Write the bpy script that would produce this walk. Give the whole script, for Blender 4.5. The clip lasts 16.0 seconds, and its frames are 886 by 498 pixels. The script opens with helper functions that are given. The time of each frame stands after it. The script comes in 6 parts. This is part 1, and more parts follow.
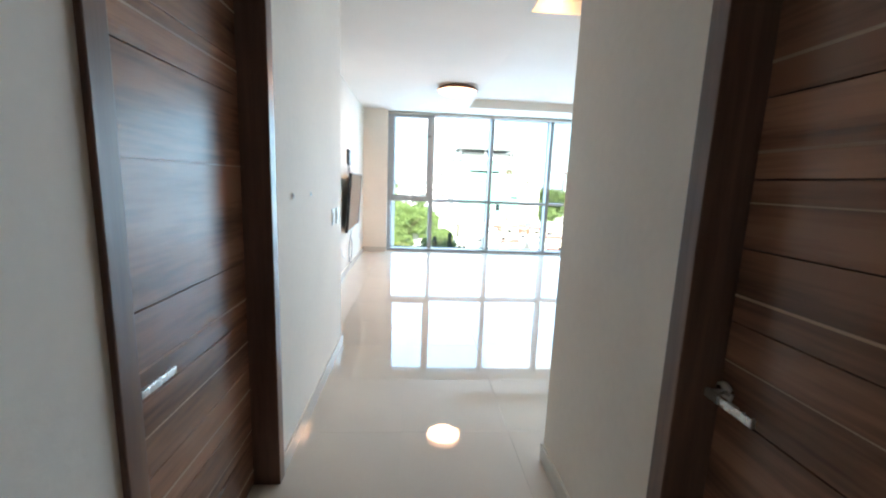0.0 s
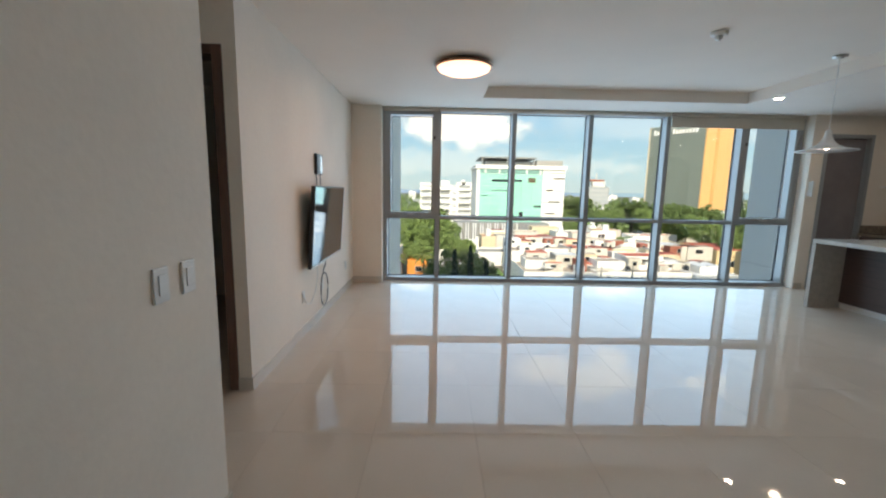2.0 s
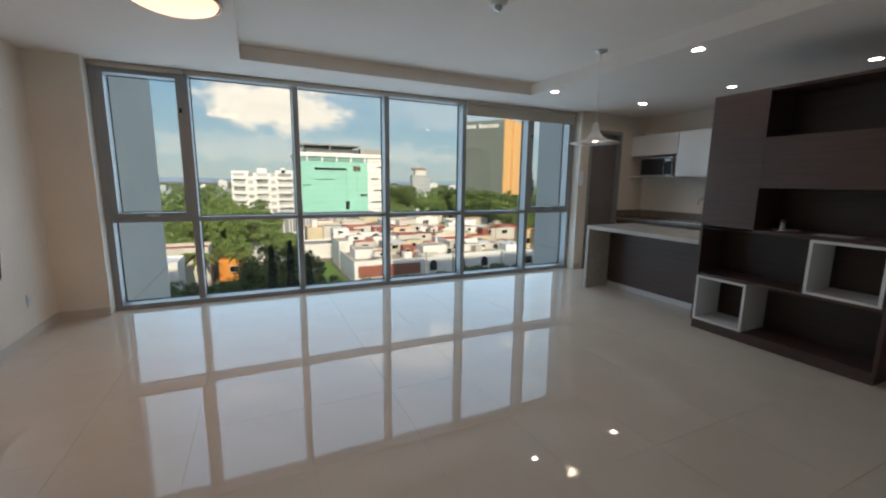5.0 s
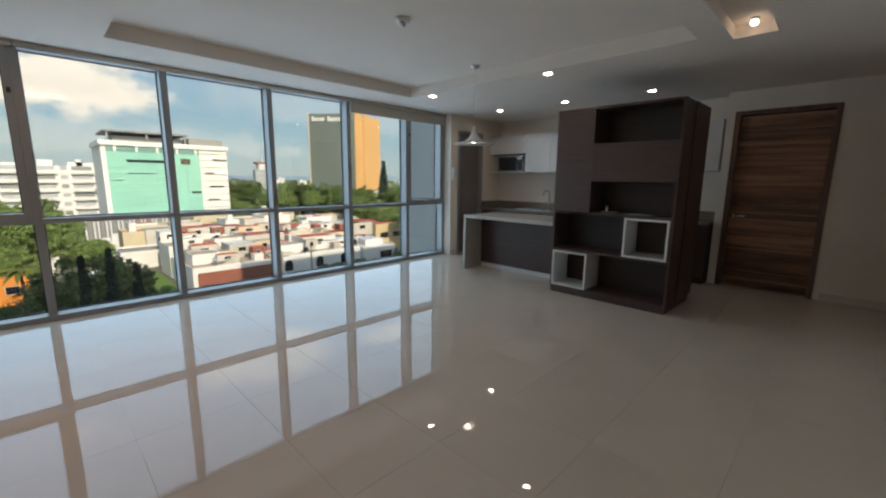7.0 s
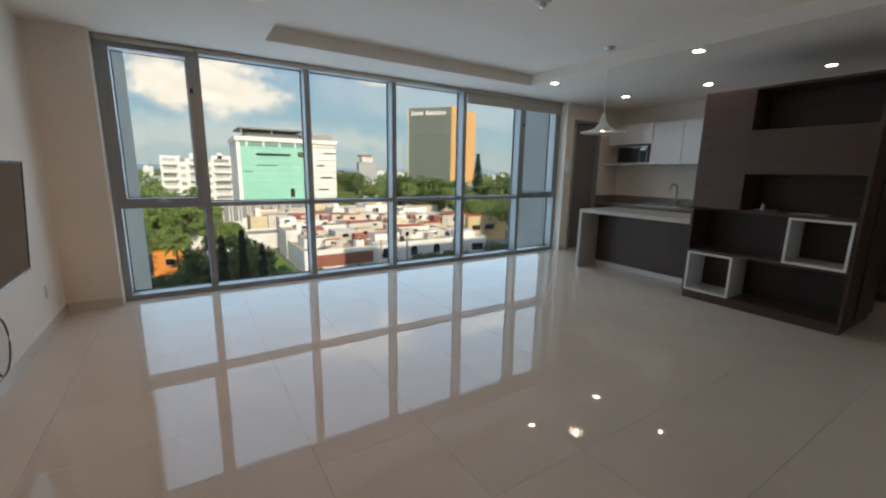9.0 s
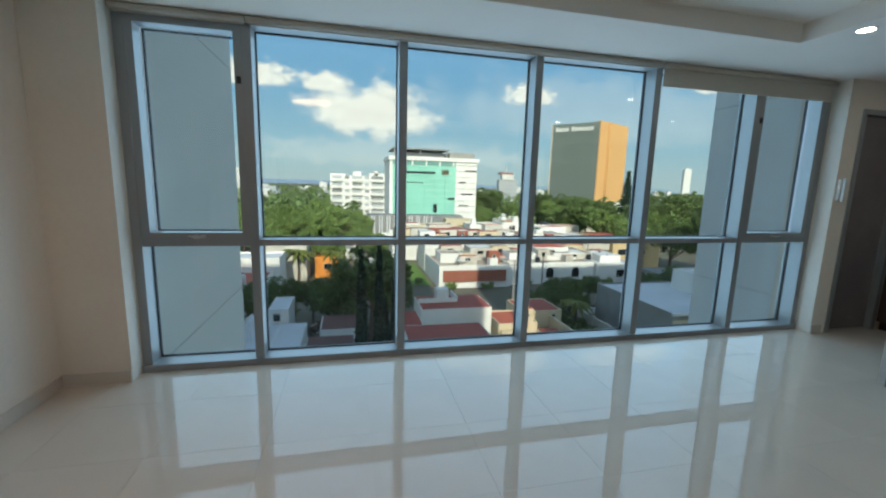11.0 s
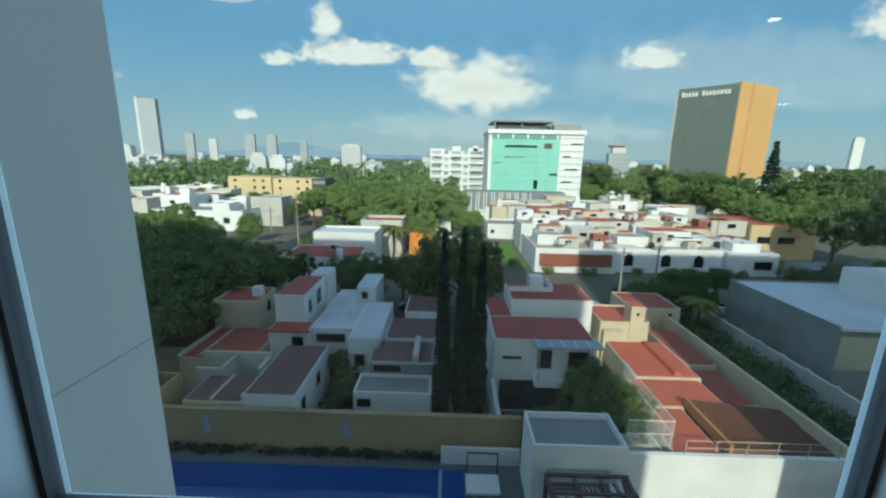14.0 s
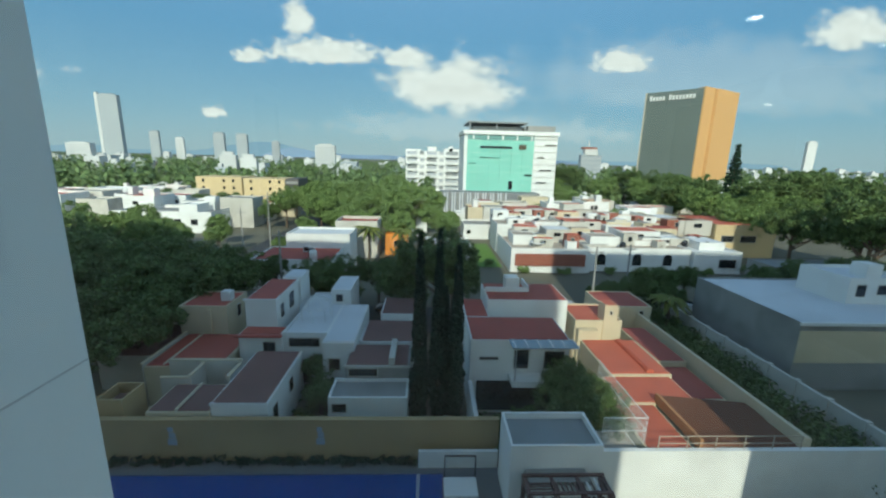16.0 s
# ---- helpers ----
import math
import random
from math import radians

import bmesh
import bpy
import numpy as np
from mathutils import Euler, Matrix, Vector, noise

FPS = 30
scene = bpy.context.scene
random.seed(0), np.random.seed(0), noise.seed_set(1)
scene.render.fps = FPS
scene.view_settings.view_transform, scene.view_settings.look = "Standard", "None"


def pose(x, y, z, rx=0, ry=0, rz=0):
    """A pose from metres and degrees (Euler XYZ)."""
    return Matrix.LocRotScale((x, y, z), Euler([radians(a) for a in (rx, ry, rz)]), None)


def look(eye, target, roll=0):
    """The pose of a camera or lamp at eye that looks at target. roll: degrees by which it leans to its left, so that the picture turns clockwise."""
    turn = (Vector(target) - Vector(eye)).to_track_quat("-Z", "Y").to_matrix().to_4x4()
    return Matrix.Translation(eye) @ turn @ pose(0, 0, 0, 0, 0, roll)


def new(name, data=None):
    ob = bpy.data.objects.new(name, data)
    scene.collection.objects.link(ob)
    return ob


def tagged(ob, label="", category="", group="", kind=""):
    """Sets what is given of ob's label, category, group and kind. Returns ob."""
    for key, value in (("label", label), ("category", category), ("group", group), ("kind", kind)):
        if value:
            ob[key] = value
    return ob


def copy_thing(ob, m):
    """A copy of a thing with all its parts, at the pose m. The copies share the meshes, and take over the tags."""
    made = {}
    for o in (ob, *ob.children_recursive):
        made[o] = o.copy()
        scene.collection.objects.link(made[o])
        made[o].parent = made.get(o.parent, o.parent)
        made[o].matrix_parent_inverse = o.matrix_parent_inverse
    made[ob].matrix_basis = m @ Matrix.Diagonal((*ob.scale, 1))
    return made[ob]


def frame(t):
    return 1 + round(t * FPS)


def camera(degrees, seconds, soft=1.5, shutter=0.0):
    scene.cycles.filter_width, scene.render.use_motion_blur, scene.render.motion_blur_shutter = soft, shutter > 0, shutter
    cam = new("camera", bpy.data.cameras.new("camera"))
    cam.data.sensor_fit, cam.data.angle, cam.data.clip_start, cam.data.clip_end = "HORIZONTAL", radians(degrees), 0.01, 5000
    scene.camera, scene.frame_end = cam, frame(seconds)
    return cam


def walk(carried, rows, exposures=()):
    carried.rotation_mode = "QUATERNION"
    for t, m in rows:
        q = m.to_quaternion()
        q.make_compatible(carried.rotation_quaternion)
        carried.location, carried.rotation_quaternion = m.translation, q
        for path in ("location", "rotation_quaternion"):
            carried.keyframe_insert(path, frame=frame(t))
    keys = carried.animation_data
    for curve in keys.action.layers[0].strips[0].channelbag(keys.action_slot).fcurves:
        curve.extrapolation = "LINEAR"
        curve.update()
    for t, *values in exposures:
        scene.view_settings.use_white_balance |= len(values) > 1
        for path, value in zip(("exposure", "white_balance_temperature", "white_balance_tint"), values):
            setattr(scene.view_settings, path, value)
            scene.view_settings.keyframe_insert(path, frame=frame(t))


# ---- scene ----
cam = camera(95.5, 16.0, soft=2.2)
PATH = [
    (0, (0.47, -0.004, 1.365), (0.618, 1.964, 1.04), 2.2),
    (0.5, (0.514, 0.445, 1.369), (0.586, 2.421, 1.074), 2.1),
    (1, (0.588, 0.876, 1.369), (0.627, 2.856, 1.087), 1.9),
    (1.5, (0.663, 1.284, 1.388), (0.702, 3.265, 1.112), 1.6),
    (2, (0.782, 1.632, 1.411), (0.815, 3.612, 1.13), 1.1),
    (2.5, (0.91, 1.959, 1.405), (0.951, 3.937, 1.109), 0.7),
    (3, (1.072, 2.219, 1.425), (1.147, 4.194, 1.117), 0.5),
    (3.5, (1.274, 2.386, 1.438), (1.445, 4.352, 1.113), 0.6),
    (4, (1.417, 2.418, 1.441), (1.746, 4.365, 1.119), 0.7),
    (4.5, (1.481, 2.431, 1.457), (2.03, 4.326, 1.131), 0.8),
    (5, (1.433, 2.458, 1.461), (2.264, 4.248, 1.138), 0.7),
    (7.5, (0.62, 2.377, 1.448), (2.041, 3.742, 1.106), 0.6),
    (8, (0.507, 2.388, 1.443), (1.856, 3.821, 1.086), 0.7),
    (8.5, (0.476, 2.427, 1.444), (1.698, 3.966, 1.073), 0.8),
    (9, (0.594, 2.647, 1.425), (1.646, 4.306, 1.046), 1.0),
    (9.5, (0.817, 3.036, 1.455), (1.679, 4.801, 1.081), 1.4),
    (12, (1.982, 5.733, 1.5), (2.256, 7.693, 1.216), 1.7),
    (12.5, (2.187, 6.317, 1.487), (2.385, 8.288, 1.211), 2.0),
    (13, (2.322, 6.852, 1.497), (2.426, 8.829, 1.21), 1.9),
    (13.5, (2.45, 7.355, 1.515), (2.473, 9.327, 1.185), 1.7),
    (13.6, (2.462, 7.399, 1.513), (2.471, 9.369, 1.17), 2.1),
    (14, (2.528, 7.638, 1.525), (2.494, 9.588, 1.084), 1.2),
    (14.5, (2.523, 7.795, 1.535), (2.488, 9.708, 0.954), 0.8),
    (15, (2.538, 7.825, 1.539), (2.517, 9.721, 0.904), 0.8),
    (15.5, (2.562, 7.855, 1.544), (2.579, 9.769, 0.965), 1.1),
    (16, (2.554, 7.88, 1.526), (2.637, 9.83, 1.09), 1.5),
]
walk(cam, [(t, look(eye, target, roll)) for t, eye, target, roll in PATH],
     exposures=[(0.0, 2.75, 6900, 13), (0.5, 2.6, 6900, 13), (1.0, 2.2, 7200, 15), (1.5, 1.75, 7600, 17), (2.0, 1.15, 7800, 18), (3.0, 0.8, 7900, 19), (5.0, 0.65, 8000, 20),
                (9.7, 0.65, 8000, 20), (11.8, 0.55, 6500, 2), (16.0, 0.45, 6500, 4)])

# ---- daylight ----
SUN_EL, SUN_AZ = radians(30), radians(-5)  # the sun stands behind the window wall's back, the rays run along +y
world = bpy.data.worlds.new("sky")
scene.world = world
world.use_nodes = True
wn = world.node_tree
sky = wn.nodes.new("ShaderNodeTexSky")
sky.sky_type, sky.sun_disc = "NISHITA", False
sky.sun_elevation, sky.sun_rotation = SUN_EL, radians(180 + 5)
sky.altitude, sky.air_density, sky.dust_density, sky.ozone_density = 1500, 1.5, 1.2, 1.0
wn.links.new(sky.outputs[0], wn.nodes["Background"].inputs[0])
wn.nodes["Background"].inputs[1].default_value = 0.15
sun_data = bpy.data.lights.new("sun", "SUN")
sun_data.energy, sun_data.angle, sun_data.color = 2.7, radians(0.6), (1.0, 0.93, 0.82)
sun = new("sun", sun_data)
sun.matrix_world = look((0, 0, 0), (0.07, math.cos(SUN_EL), -math.sin(SUN_EL)))

# added area lamp in the window opening, boosting the skylight into the room
window_fill_data = bpy.data.lights.new("window_fill", "AREA")
window_fill_data.shape, window_fill_data.size, window_fill_data.size_y = "RECTANGLE", 6.3, 2.52
window_fill_data.energy, window_fill_data.color = 62, (0.41, 0.665, 1.0)
new("window_fill", window_fill_data).matrix_world = look((3.18, 8.19, 1.34), (3.18, 0, 1.34))

# the round ceiling lamp's own warm light
dome_data = bpy.data.lights.new("dome_light", "AREA")
dome_data.shape, dome_data.size = "DISK", 0.5
dome_data.energy, dome_data.color = 4, (1.0, 0.60, 0.34)
new("dome_light", dome_data).matrix_world = look((1.02, 5.77, 2.54), (1.02, 5.7701, 0))

# ---- materials ----
def nodes_of(name):
    m = bpy.data.materials.new(name)
    m.use_nodes = True
    t = m.node_tree
    return m, t.nodes, t.links, t.nodes["Principled BSDF"]


def surface(name, color, rough=0.6, scale=6.0, var=0.12, bump=0.1, metal=0.0, spec=0.5, stretch=(1, 1, 1), fine=60.0, dirt=0.0, piece=0.0, island=0.0, coat=0.0):
    """A material with two scales of variation in colour, and a fine relief."""
    m, n, l, b = nodes_of(name)
    tc = n.new("ShaderNodeTexCoord")
    mp = n.new("ShaderNodeMapping")
    mp.inputs["Scale"].default_value = stretch
    l.new(tc.outputs["Object"], mp.inputs[0])
    big = n.new("ShaderNodeTexNoise")
    big.inputs["Scale"].default_value, big.inputs["Detail"].default_value = scale, 5
    small = n.new("ShaderNodeTexNoise")
    small.inputs["Scale"].default_value, small.inputs["Detail"].default_value = fine, 3
    l.new(mp.outputs[0], big.inputs[0]), l.new(mp.outputs[0], small.inputs[0])
    add = n.new("ShaderNodeMath")
    add.operation = "MULTIPLY_ADD"
    add.inputs[1].default_value = 0.35
    l.new(small.outputs[0], add.inputs[0]), l.new(big.outputs[0], add.inputs[2])
    ramp = n.new("ShaderNodeMapRange")
    ramp.inputs[1].default_value, ramp.inputs[2].default_value = 0.35, 1.0
    ramp.inputs[3].default_value, ramp.inputs[4].default_value = 1 - var, 1 + var
    l.new(add.outputs[0], ramp.inputs[0])
    last = ramp.outputs[0]
    if piece or island:
        src = n.new("ShaderNodeObjectInfo") if piece else n.new("ShaderNodeNewGeometry")
        r = n.new("ShaderNodeMapRange")
        r.inputs[3].default_value, r.inputs[4].default_value = 1 - (piece or island), 1 + (piece or island)
        l.new(src.outputs["Random"] if piece else src.outputs["Random Per Island"], r.inputs[0])
        mu = n.new("ShaderNodeMath")
        mu.operation = "MULTIPLY"
        l.new(last, mu.inputs[0]), l.new(r.outputs[0], mu.inputs[1])
        last = mu.outputs[0]
    col = n.new("ShaderNodeVectorMath")
    col.operation = "SCALE"
    col.inputs[0].default_value = color
    l.new(last, col.inputs["Scale"])
    out = col.outputs[0]
    if dirt:
        st = n.new("ShaderNodeTexNoise")
        st.inputs["Scale"].default_value, st.inputs["Detail"].default_value = scale * 0.35, 8
        l.new(tc.outputs["Object"], st.inputs[0])
        cr = n.new("ShaderNodeMapRange")
        cr.inputs[1].default_value, cr.inputs[2].default_value, cr.inputs[4].default_value = 0.5, 0.75, dirt
        l.new(st.outputs[0], cr.inputs[0])
        mx = n.new("ShaderNodeMix")
        mx.data_type = "RGBA"
        l.new(cr.outputs[0], mx.inputs[0]), l.new(out, mx.inputs[6])
        mx.inputs[7].default_value = (color[0] * 0.4, color[1] * 0.38, color[2] * 0.34, 1)
        out = mx.outputs[2]
    l.new(out, b.inputs["Base Color"])
    rr = n.new("ShaderNodeMapRange")
    rr.inputs[3].default_value, rr.inputs[4].default_value = max(rough - 0.06, 0.01), min(rough + 0.06, 1)
    l.new(big.outputs[0], rr.inputs[0])
    if rough > 0.12:
        l.new(rr.outputs[0], b.inputs["Roughness"])
    else:
        b.inputs["Roughness"].default_value = rough
    b.inputs["Metallic"].default_value, b.inputs["Specular IOR Level"].default_value = metal, spec
    b.inputs["Coat Weight"].default_value = coat
    if bump:
        bp = n.new("ShaderNodeBump")
        bp.inputs["Strength"].default_value, bp.inputs["Distance"].default_value = bump, 0.01
        l.new(add.outputs[0], bp.inputs["Height"]), l.new(bp.outputs[0], b.inputs["Normal"])
    return m


def wood(name, dark, light, stretch, rough=0.35, streak=0.25):
    """Stained wood whose grain runs along the axis with the small stretch."""
    m, n, l, b = nodes_of(name)
    tc = n.new("ShaderNodeTexCoord")
    mp = n.new("ShaderNodeMapping")
    mp.inputs["Scale"].default_value = stretch
    l.new(tc.outputs["Object"], mp.inputs[0])
    a = n.new("ShaderNodeTexNoise")
    a.inputs["Scale"].default_value, a.inputs["Detail"].default_value, a.inputs["Distortion"].default_value = 1.0, 6, 0.6
    f = n.new("ShaderNodeTexNoise")
    f.inputs["Scale"].default_value, f.inputs["Detail"].default_value = 9.0, 4
    l.new(mp.outputs[0], a.inputs[0]), l.new(mp.outputs[0], f.inputs[0])
    mix = n.new("ShaderNodeMath")
    mix.operation = "MULTIPLY_ADD"
    mix.inputs[1].default_value = streak
    l.new(f.outputs[0], mix.inputs[0]), l.new(a.outputs[0], mix.inputs[2])
    r = n.new("ShaderNodeValToRGB")
    r.color_ramp.elements[0].position, r.color_ramp.elements[1].position = 0.42, 0.80
    r.color_ramp.elements[0].color, r.color_ramp.elements[1].color = (*dark, 1), (*light, 1)
    l.new(mix.outputs[0], r.inputs[0]), l.new(r.outputs[0], b.inputs["Base Color"])
    bp = n.new("ShaderNodeBump")
    bp.inputs["Strength"].default_value, bp.inputs["Distance"].default_value = 0.15, 0.003
    l.new(f.outputs[0], bp.inputs["Height"]), l.new(bp.outputs[0], b.inputs["Normal"])
    b.inputs["Roughness"].default_value = rough
    return m


def glowing(name, color, strength):
    m, n, l, b = nodes_of(name)
    b.inputs["Base Color"].default_value = (*color, 1)
    b.inputs["Emission Color"].default_value, b.inputs["Emission Strength"].default_value = (*color, 1), strength
    return m


def pane_glass(name, tint, rough=0.0):
    m, n, l, b = nodes_of(name)
    n.remove(b)
    tr, gl, mx, lw, pw = (n.new("ShaderNode" + k) for k in ("BsdfTransparent", "BsdfGlossy", "MixShader", "LayerWeight", "Math"))
    tr.inputs[0].default_value = (*tint, 1)
    gl.inputs["Roughness"].default_value = rough
    lw.inputs[0].default_value = 0.5
    pw.operation, pw.inputs[1].default_value = "POWER", 4.0
    sc = n.new("ShaderNodeMath")
    sc.operation, sc.inputs[1].default_value, sc.inputs[2].default_value = "MULTIPLY_ADD", 0.5, 0.03
    l.new(lw.outputs["Facing"], pw.inputs[0]), l.new(pw.outputs[0], sc.inputs[0]), l.new(sc.outputs[0], mx.inputs[0])
    l.new(tr.outputs[0], mx.inputs[1]), l.new(gl.outputs[0], mx.inputs[2])
    l.new(mx.outputs[0], n["Material Output"].inputs[0])
    return m


PLASTER = surface("off_white_plaster", (0.83, 0.745, 0.65), 0.75, 1.3, 0.075, 0.35, fine=28, dirt=0.07)
CEIL = surface("ceiling_paint", (0.86, 0.78, 0.70), 0.85, 2.0, 0.03, 0.05)
TILE = surface("polished_porcelain", (0.65, 0.565, 0.47), 0.018, 2.5, 0.05, 0.0, spec=0.62, piece=0.012)
GROUT = surface("grout", (0.62, 0.545, 0.46), 0.2)
SKIRT = surface("skirting_tile", (0.64, 0.58, 0.51), 0.2, 5, 0.05, 0.0)
ALU = surface("window_aluminium", (0.33, 0.345, 0.35), 0.45, 8, 0.06, 0.05, metal=0.45, stretch=(1, 1, 0.1))
RUBBER = surface("black_gasket", (0.02, 0.02, 0.022), 0.6)
GLASS = pane_glass("window_glass", (0.90, 0.95, 0.94))
DOORWOOD = [wood("walnut_door_veneer", (0.042 * k, 0.019 * k, 0.0125 * k), (0.34 * k, 0.165 * k, 0.10 * k), (0.55, 0.55, q), 0.26, 0.4) for k, q in ((0.8, 9.0), (1.0, 7.0), (1.25, 11.0))]
FRAMEWOOD = wood("walnut_door_frame", (0.075, 0.036, 0.025), (0.20, 0.105, 0.072), (12, 12, 0.7), 0.32)
TAN = wood("pale_inlay_wood", (0.32, 0.18, 0.11), (0.55, 0.36, 0.24), (1, 1, 30), 0.4)
LAMWOOD = wood("dark_laminate", (0.052, 0.028, 0.022), (0.078, 0.043, 0.035), (2, 2, 45), 0.40, 0.4)
# copy of the divider laminate, darkened in colour for the shade inside niches
LAMSHADED = wood("shaded_laminate", (0.020, 0.011, 0.009), (0.034, 0.020, 0.016), (2, 2, 45), 0.45, 0.4)
WHITELAM = surface("white_lacquer", (0.74, 0.73, 0.71), 0.18, 3, 0.02, 0.0, coat=0.3)
STONE = surface("beige_worktop_stone", (0.46, 0.43, 0.39), 0.22, 14, 0.16, 0.0)
GRANITE = surface("brown_granite", (0.22, 0.18, 0.145), 0.2, 40, 0.5, 0.0, fine=150)
STEEL = surface("brushed_steel", (0.62, 0.61, 0.59), 0.28, 30, 0.08, 0.05, metal=1.0)
WHITEPL = surface("white_plastic", (0.76, 0.75, 0.72), 0.35, 8, 0.03, 0.0)
BLACKPL = surface("black_plastic", (0.015, 0.015, 0.016), 0.35, 8, 0.1, 0.0)
SCREEN = surface("tv_screen", (0.006, 0.006, 0.007), 0.06, 4, 0.1, 0.0, spec=0.9)
BLIND = surface("beige_blind_fabric", (0.58, 0.52, 0.44), 0.8, 40, 0.06, 0.15, fine=400)
COPPER = surface("bronze_lamp_ring", (0.30, 0.16, 0.09), 0.35, 10, 0.1, 0.0, metal=0.8)
DOMEGLOW = glowing("lit_lamp_glass", (1.0, 0.58, 0.40), 1.15)
SPOTGLOW = glowing("lit_downlight", (1.0, 0.92, 0.82), 38.0)
FROST = surface("frosted_door_panel", (0.20, 0.17, 0.17), 0.25, 3, 0.15, 0.0)
FIN = surface("exterior_white_panel", (0.86, 0.87, 0.85), 0.7, 1.2, 0.04, 0.1, dirt=0.08)
TOWERW = surface("tower_render", (0.78, 0.77, 0.74), 0.8, 0.6, 0.08)
JOINT = surface("panel_joint", (0.56, 0.57, 0.56), 0.8)
# outside
WHITEW = surface("white_house_paint", (0.78, 0.77, 0.735), 0.8, 0.9, 0.08, 0.1, dirt=0.22, fine=12)
CREAMW = surface("cream_house_paint", (0.62, 0.52, 0.36), 0.8, 0.9, 0.1, 0.1, dirt=0.25, fine=12)
OCHRE = surface("ochre_wall_paint", (0.42, 0.30, 0.15), 0.85, 0.7, 0.12, 0.15, dirt=0.3, fine=10)
DIRTYW = surface("weathered_house_paint", (0.58, 0.545, 0.48), 0.85, 0.7, 0.14, 0.1, dirt=0.45, fine=10)
ORANGEW = surface("orange_paint", (0.75, 0.27, 0.05), 0.8, 0.9, 0.1)
ORANGEBRICK = surface("orange_brick", (0.42, 0.20, 0.09), 0.85, 3, 0.2, 0.2)
YELLOWW = surface("yellow_apartment_paint", (0.66, 0.50, 0.28), 0.8, 0.2, 0.08, dirt=0.15)
REDROOF = surface("red_roof_coating", (0.40, 0.085, 0.06), 0.75, 1.0, 0.18, 0.2, dirt=0.35, fine=9)
BRIGHTRED = surface("bright_red_roof_coating", (0.55, 0.13, 0.075), 0.75, 0.8, 0.15, 0.2, dirt=0.25, fine=9)
BROWNROOF = surface("weathered_brown_roof", (0.20, 0.10, 0.085), 0.8, 1.0, 0.2, 0.3, dirt=0.4, fine=9)
TILEROOF = surface("clay_tile_roof", (0.23, 0.10, 0.06), 0.8, 3.0, 0.25, 0.6, stretch=(1, 8, 1), fine=12)
GREYROOF = surface("grey_roof", (0.25, 0.26, 0.26), 0.85, 1.0, 0.15, 0.2, dirt=0.3)
WHITEROOF = surface("white_roof_coating", (0.66, 0.67, 0.68), 0.8, 0.8, 0.1, 0.1, dirt=0.25)
TANROOF = surface("dusty_roof_terrace", (0.46, 0.38, 0.30), 0.9, 0.7, 0.2, 0.2, dirt=0.45, fine=9)
CONCRETE = surface("concrete", (0.30, 0.29, 0.27), 0.85, 0.8, 0.15, 0.2, dirt=0.4)
BRICKW = surface("brick_red_cladding", (0.30, 0.10, 0.065), 0.85, 2, 0.2, 0.2)
DARKGL = surface("dark_window_glass", (0.015, 0.018, 0.022), 0.08, 2, 0.3, 0.0, spec=0.8)
GREENGL = surface("green_curtain_glass", (0.25, 0.58, 0.47), 0.25, 0.15, 0.1, 0.0, spec=0.6)
HOTELGL = surface("grey_curtain_glass", (0.15, 0.18, 0.165), 0.3, 0.03, 0.1, 0.0, spec=0.5)
HOTELOR = surface("orange_hotel_concrete", (0.66, 0.37, 0.15), 0.8, 0.05, 0.06)
FARW = surface("far_building_white", (0.58, 0.58, 0.57), 0.8, 0.02, 0.08, 0.0, piece=0.15)
FARG = surface("far_building_grey", (0.33, 0.36, 0.38), 0.7, 0.02, 0.08, 0.0, piece=0.15)
FARBAND = surface("far_window_band", (0.40, 0.42, 0.44), 0.6, 0.05, 0.1, 0.0)
ASPHALT = surface("asphalt", (0.055, 0.055, 0.056), 0.9, 0.4, 0.2, 0.1, dirt=0.3)
PARKING = surface("parking_paving", (0.20, 0.20, 0.15), 0.9, 0.6, 0.2, 0.1, dirt=0.3)
GROUND = surface("dry_ground", (0.15, 0.14, 0.10), 0.95, 0.15, 0.35, 0.1, dirt=0.3)
LAWN = surface("lawn_grass", (0.13, 0.24, 0.04), 0.9, 1.0, 0.25, 0.2)
WATER = surface("pool_water", (0.0, 0.06, 0.29), 0.04, 0.4, 0.12, 0.05, spec=0.5, fine=3)
POOLEDGE = surface("pool_coping", (0.10, 0.13, 0.16), 0.6, 3, 0.15)
DECK = surface("grey_deck_stone", (0.14, 0.145, 0.15), 0.7, 2, 0.2, 0.1)
PERGOLA = wood("pergola_timber", (0.055, 0.024, 0.022), (0.13, 0.065, 0.058), (2, 2, 2), 0.5)
LEAFD = surface("dark_foliage", (0.105, 0.155, 0.05), 0.7, 0.5, 0.3, 0.0, island=0.45, spec=0.3)
LEAFL = surface("light_foliage", (0.17, 0.245, 0.075), 0.7, 0.5, 0.3, 0.0, island=0.45, spec=0.3)
LEAFM = surface("mixed_foliage", (0.13, 0.19, 0.07), 0.7, 0.5, 0.3, 0.0, island=0.45, spec=0.3)
LEAFC = surface("cypress_foliage", (0.022, 0.045, 0.026), 0.8, 1.0, 0.3, 0.0, island=0.4, spec=0.2)
LEAFY = surface("palm_foliage", (0.14, 0.16, 0.035), 0.7, 0.5, 0.25, 0.0, island=0.35, spec=0.3)
BARK = surface("bark", (0.12, 0.085, 0.06), 0.95, 5, 0.3, 0.5)
# blue distance haze is mixed into the hills' own colour
MOUNT = surface("haze_tinted_mountain", (0.22, 0.30, 0.40), 1.0, 0.002, 0.1, 0.0, spec=0.0)
CARWHITE = surface("white_car_paint", (0.72, 0.72, 0.72), 0.2, 2, 0.02, 0.0, coat=0.6)
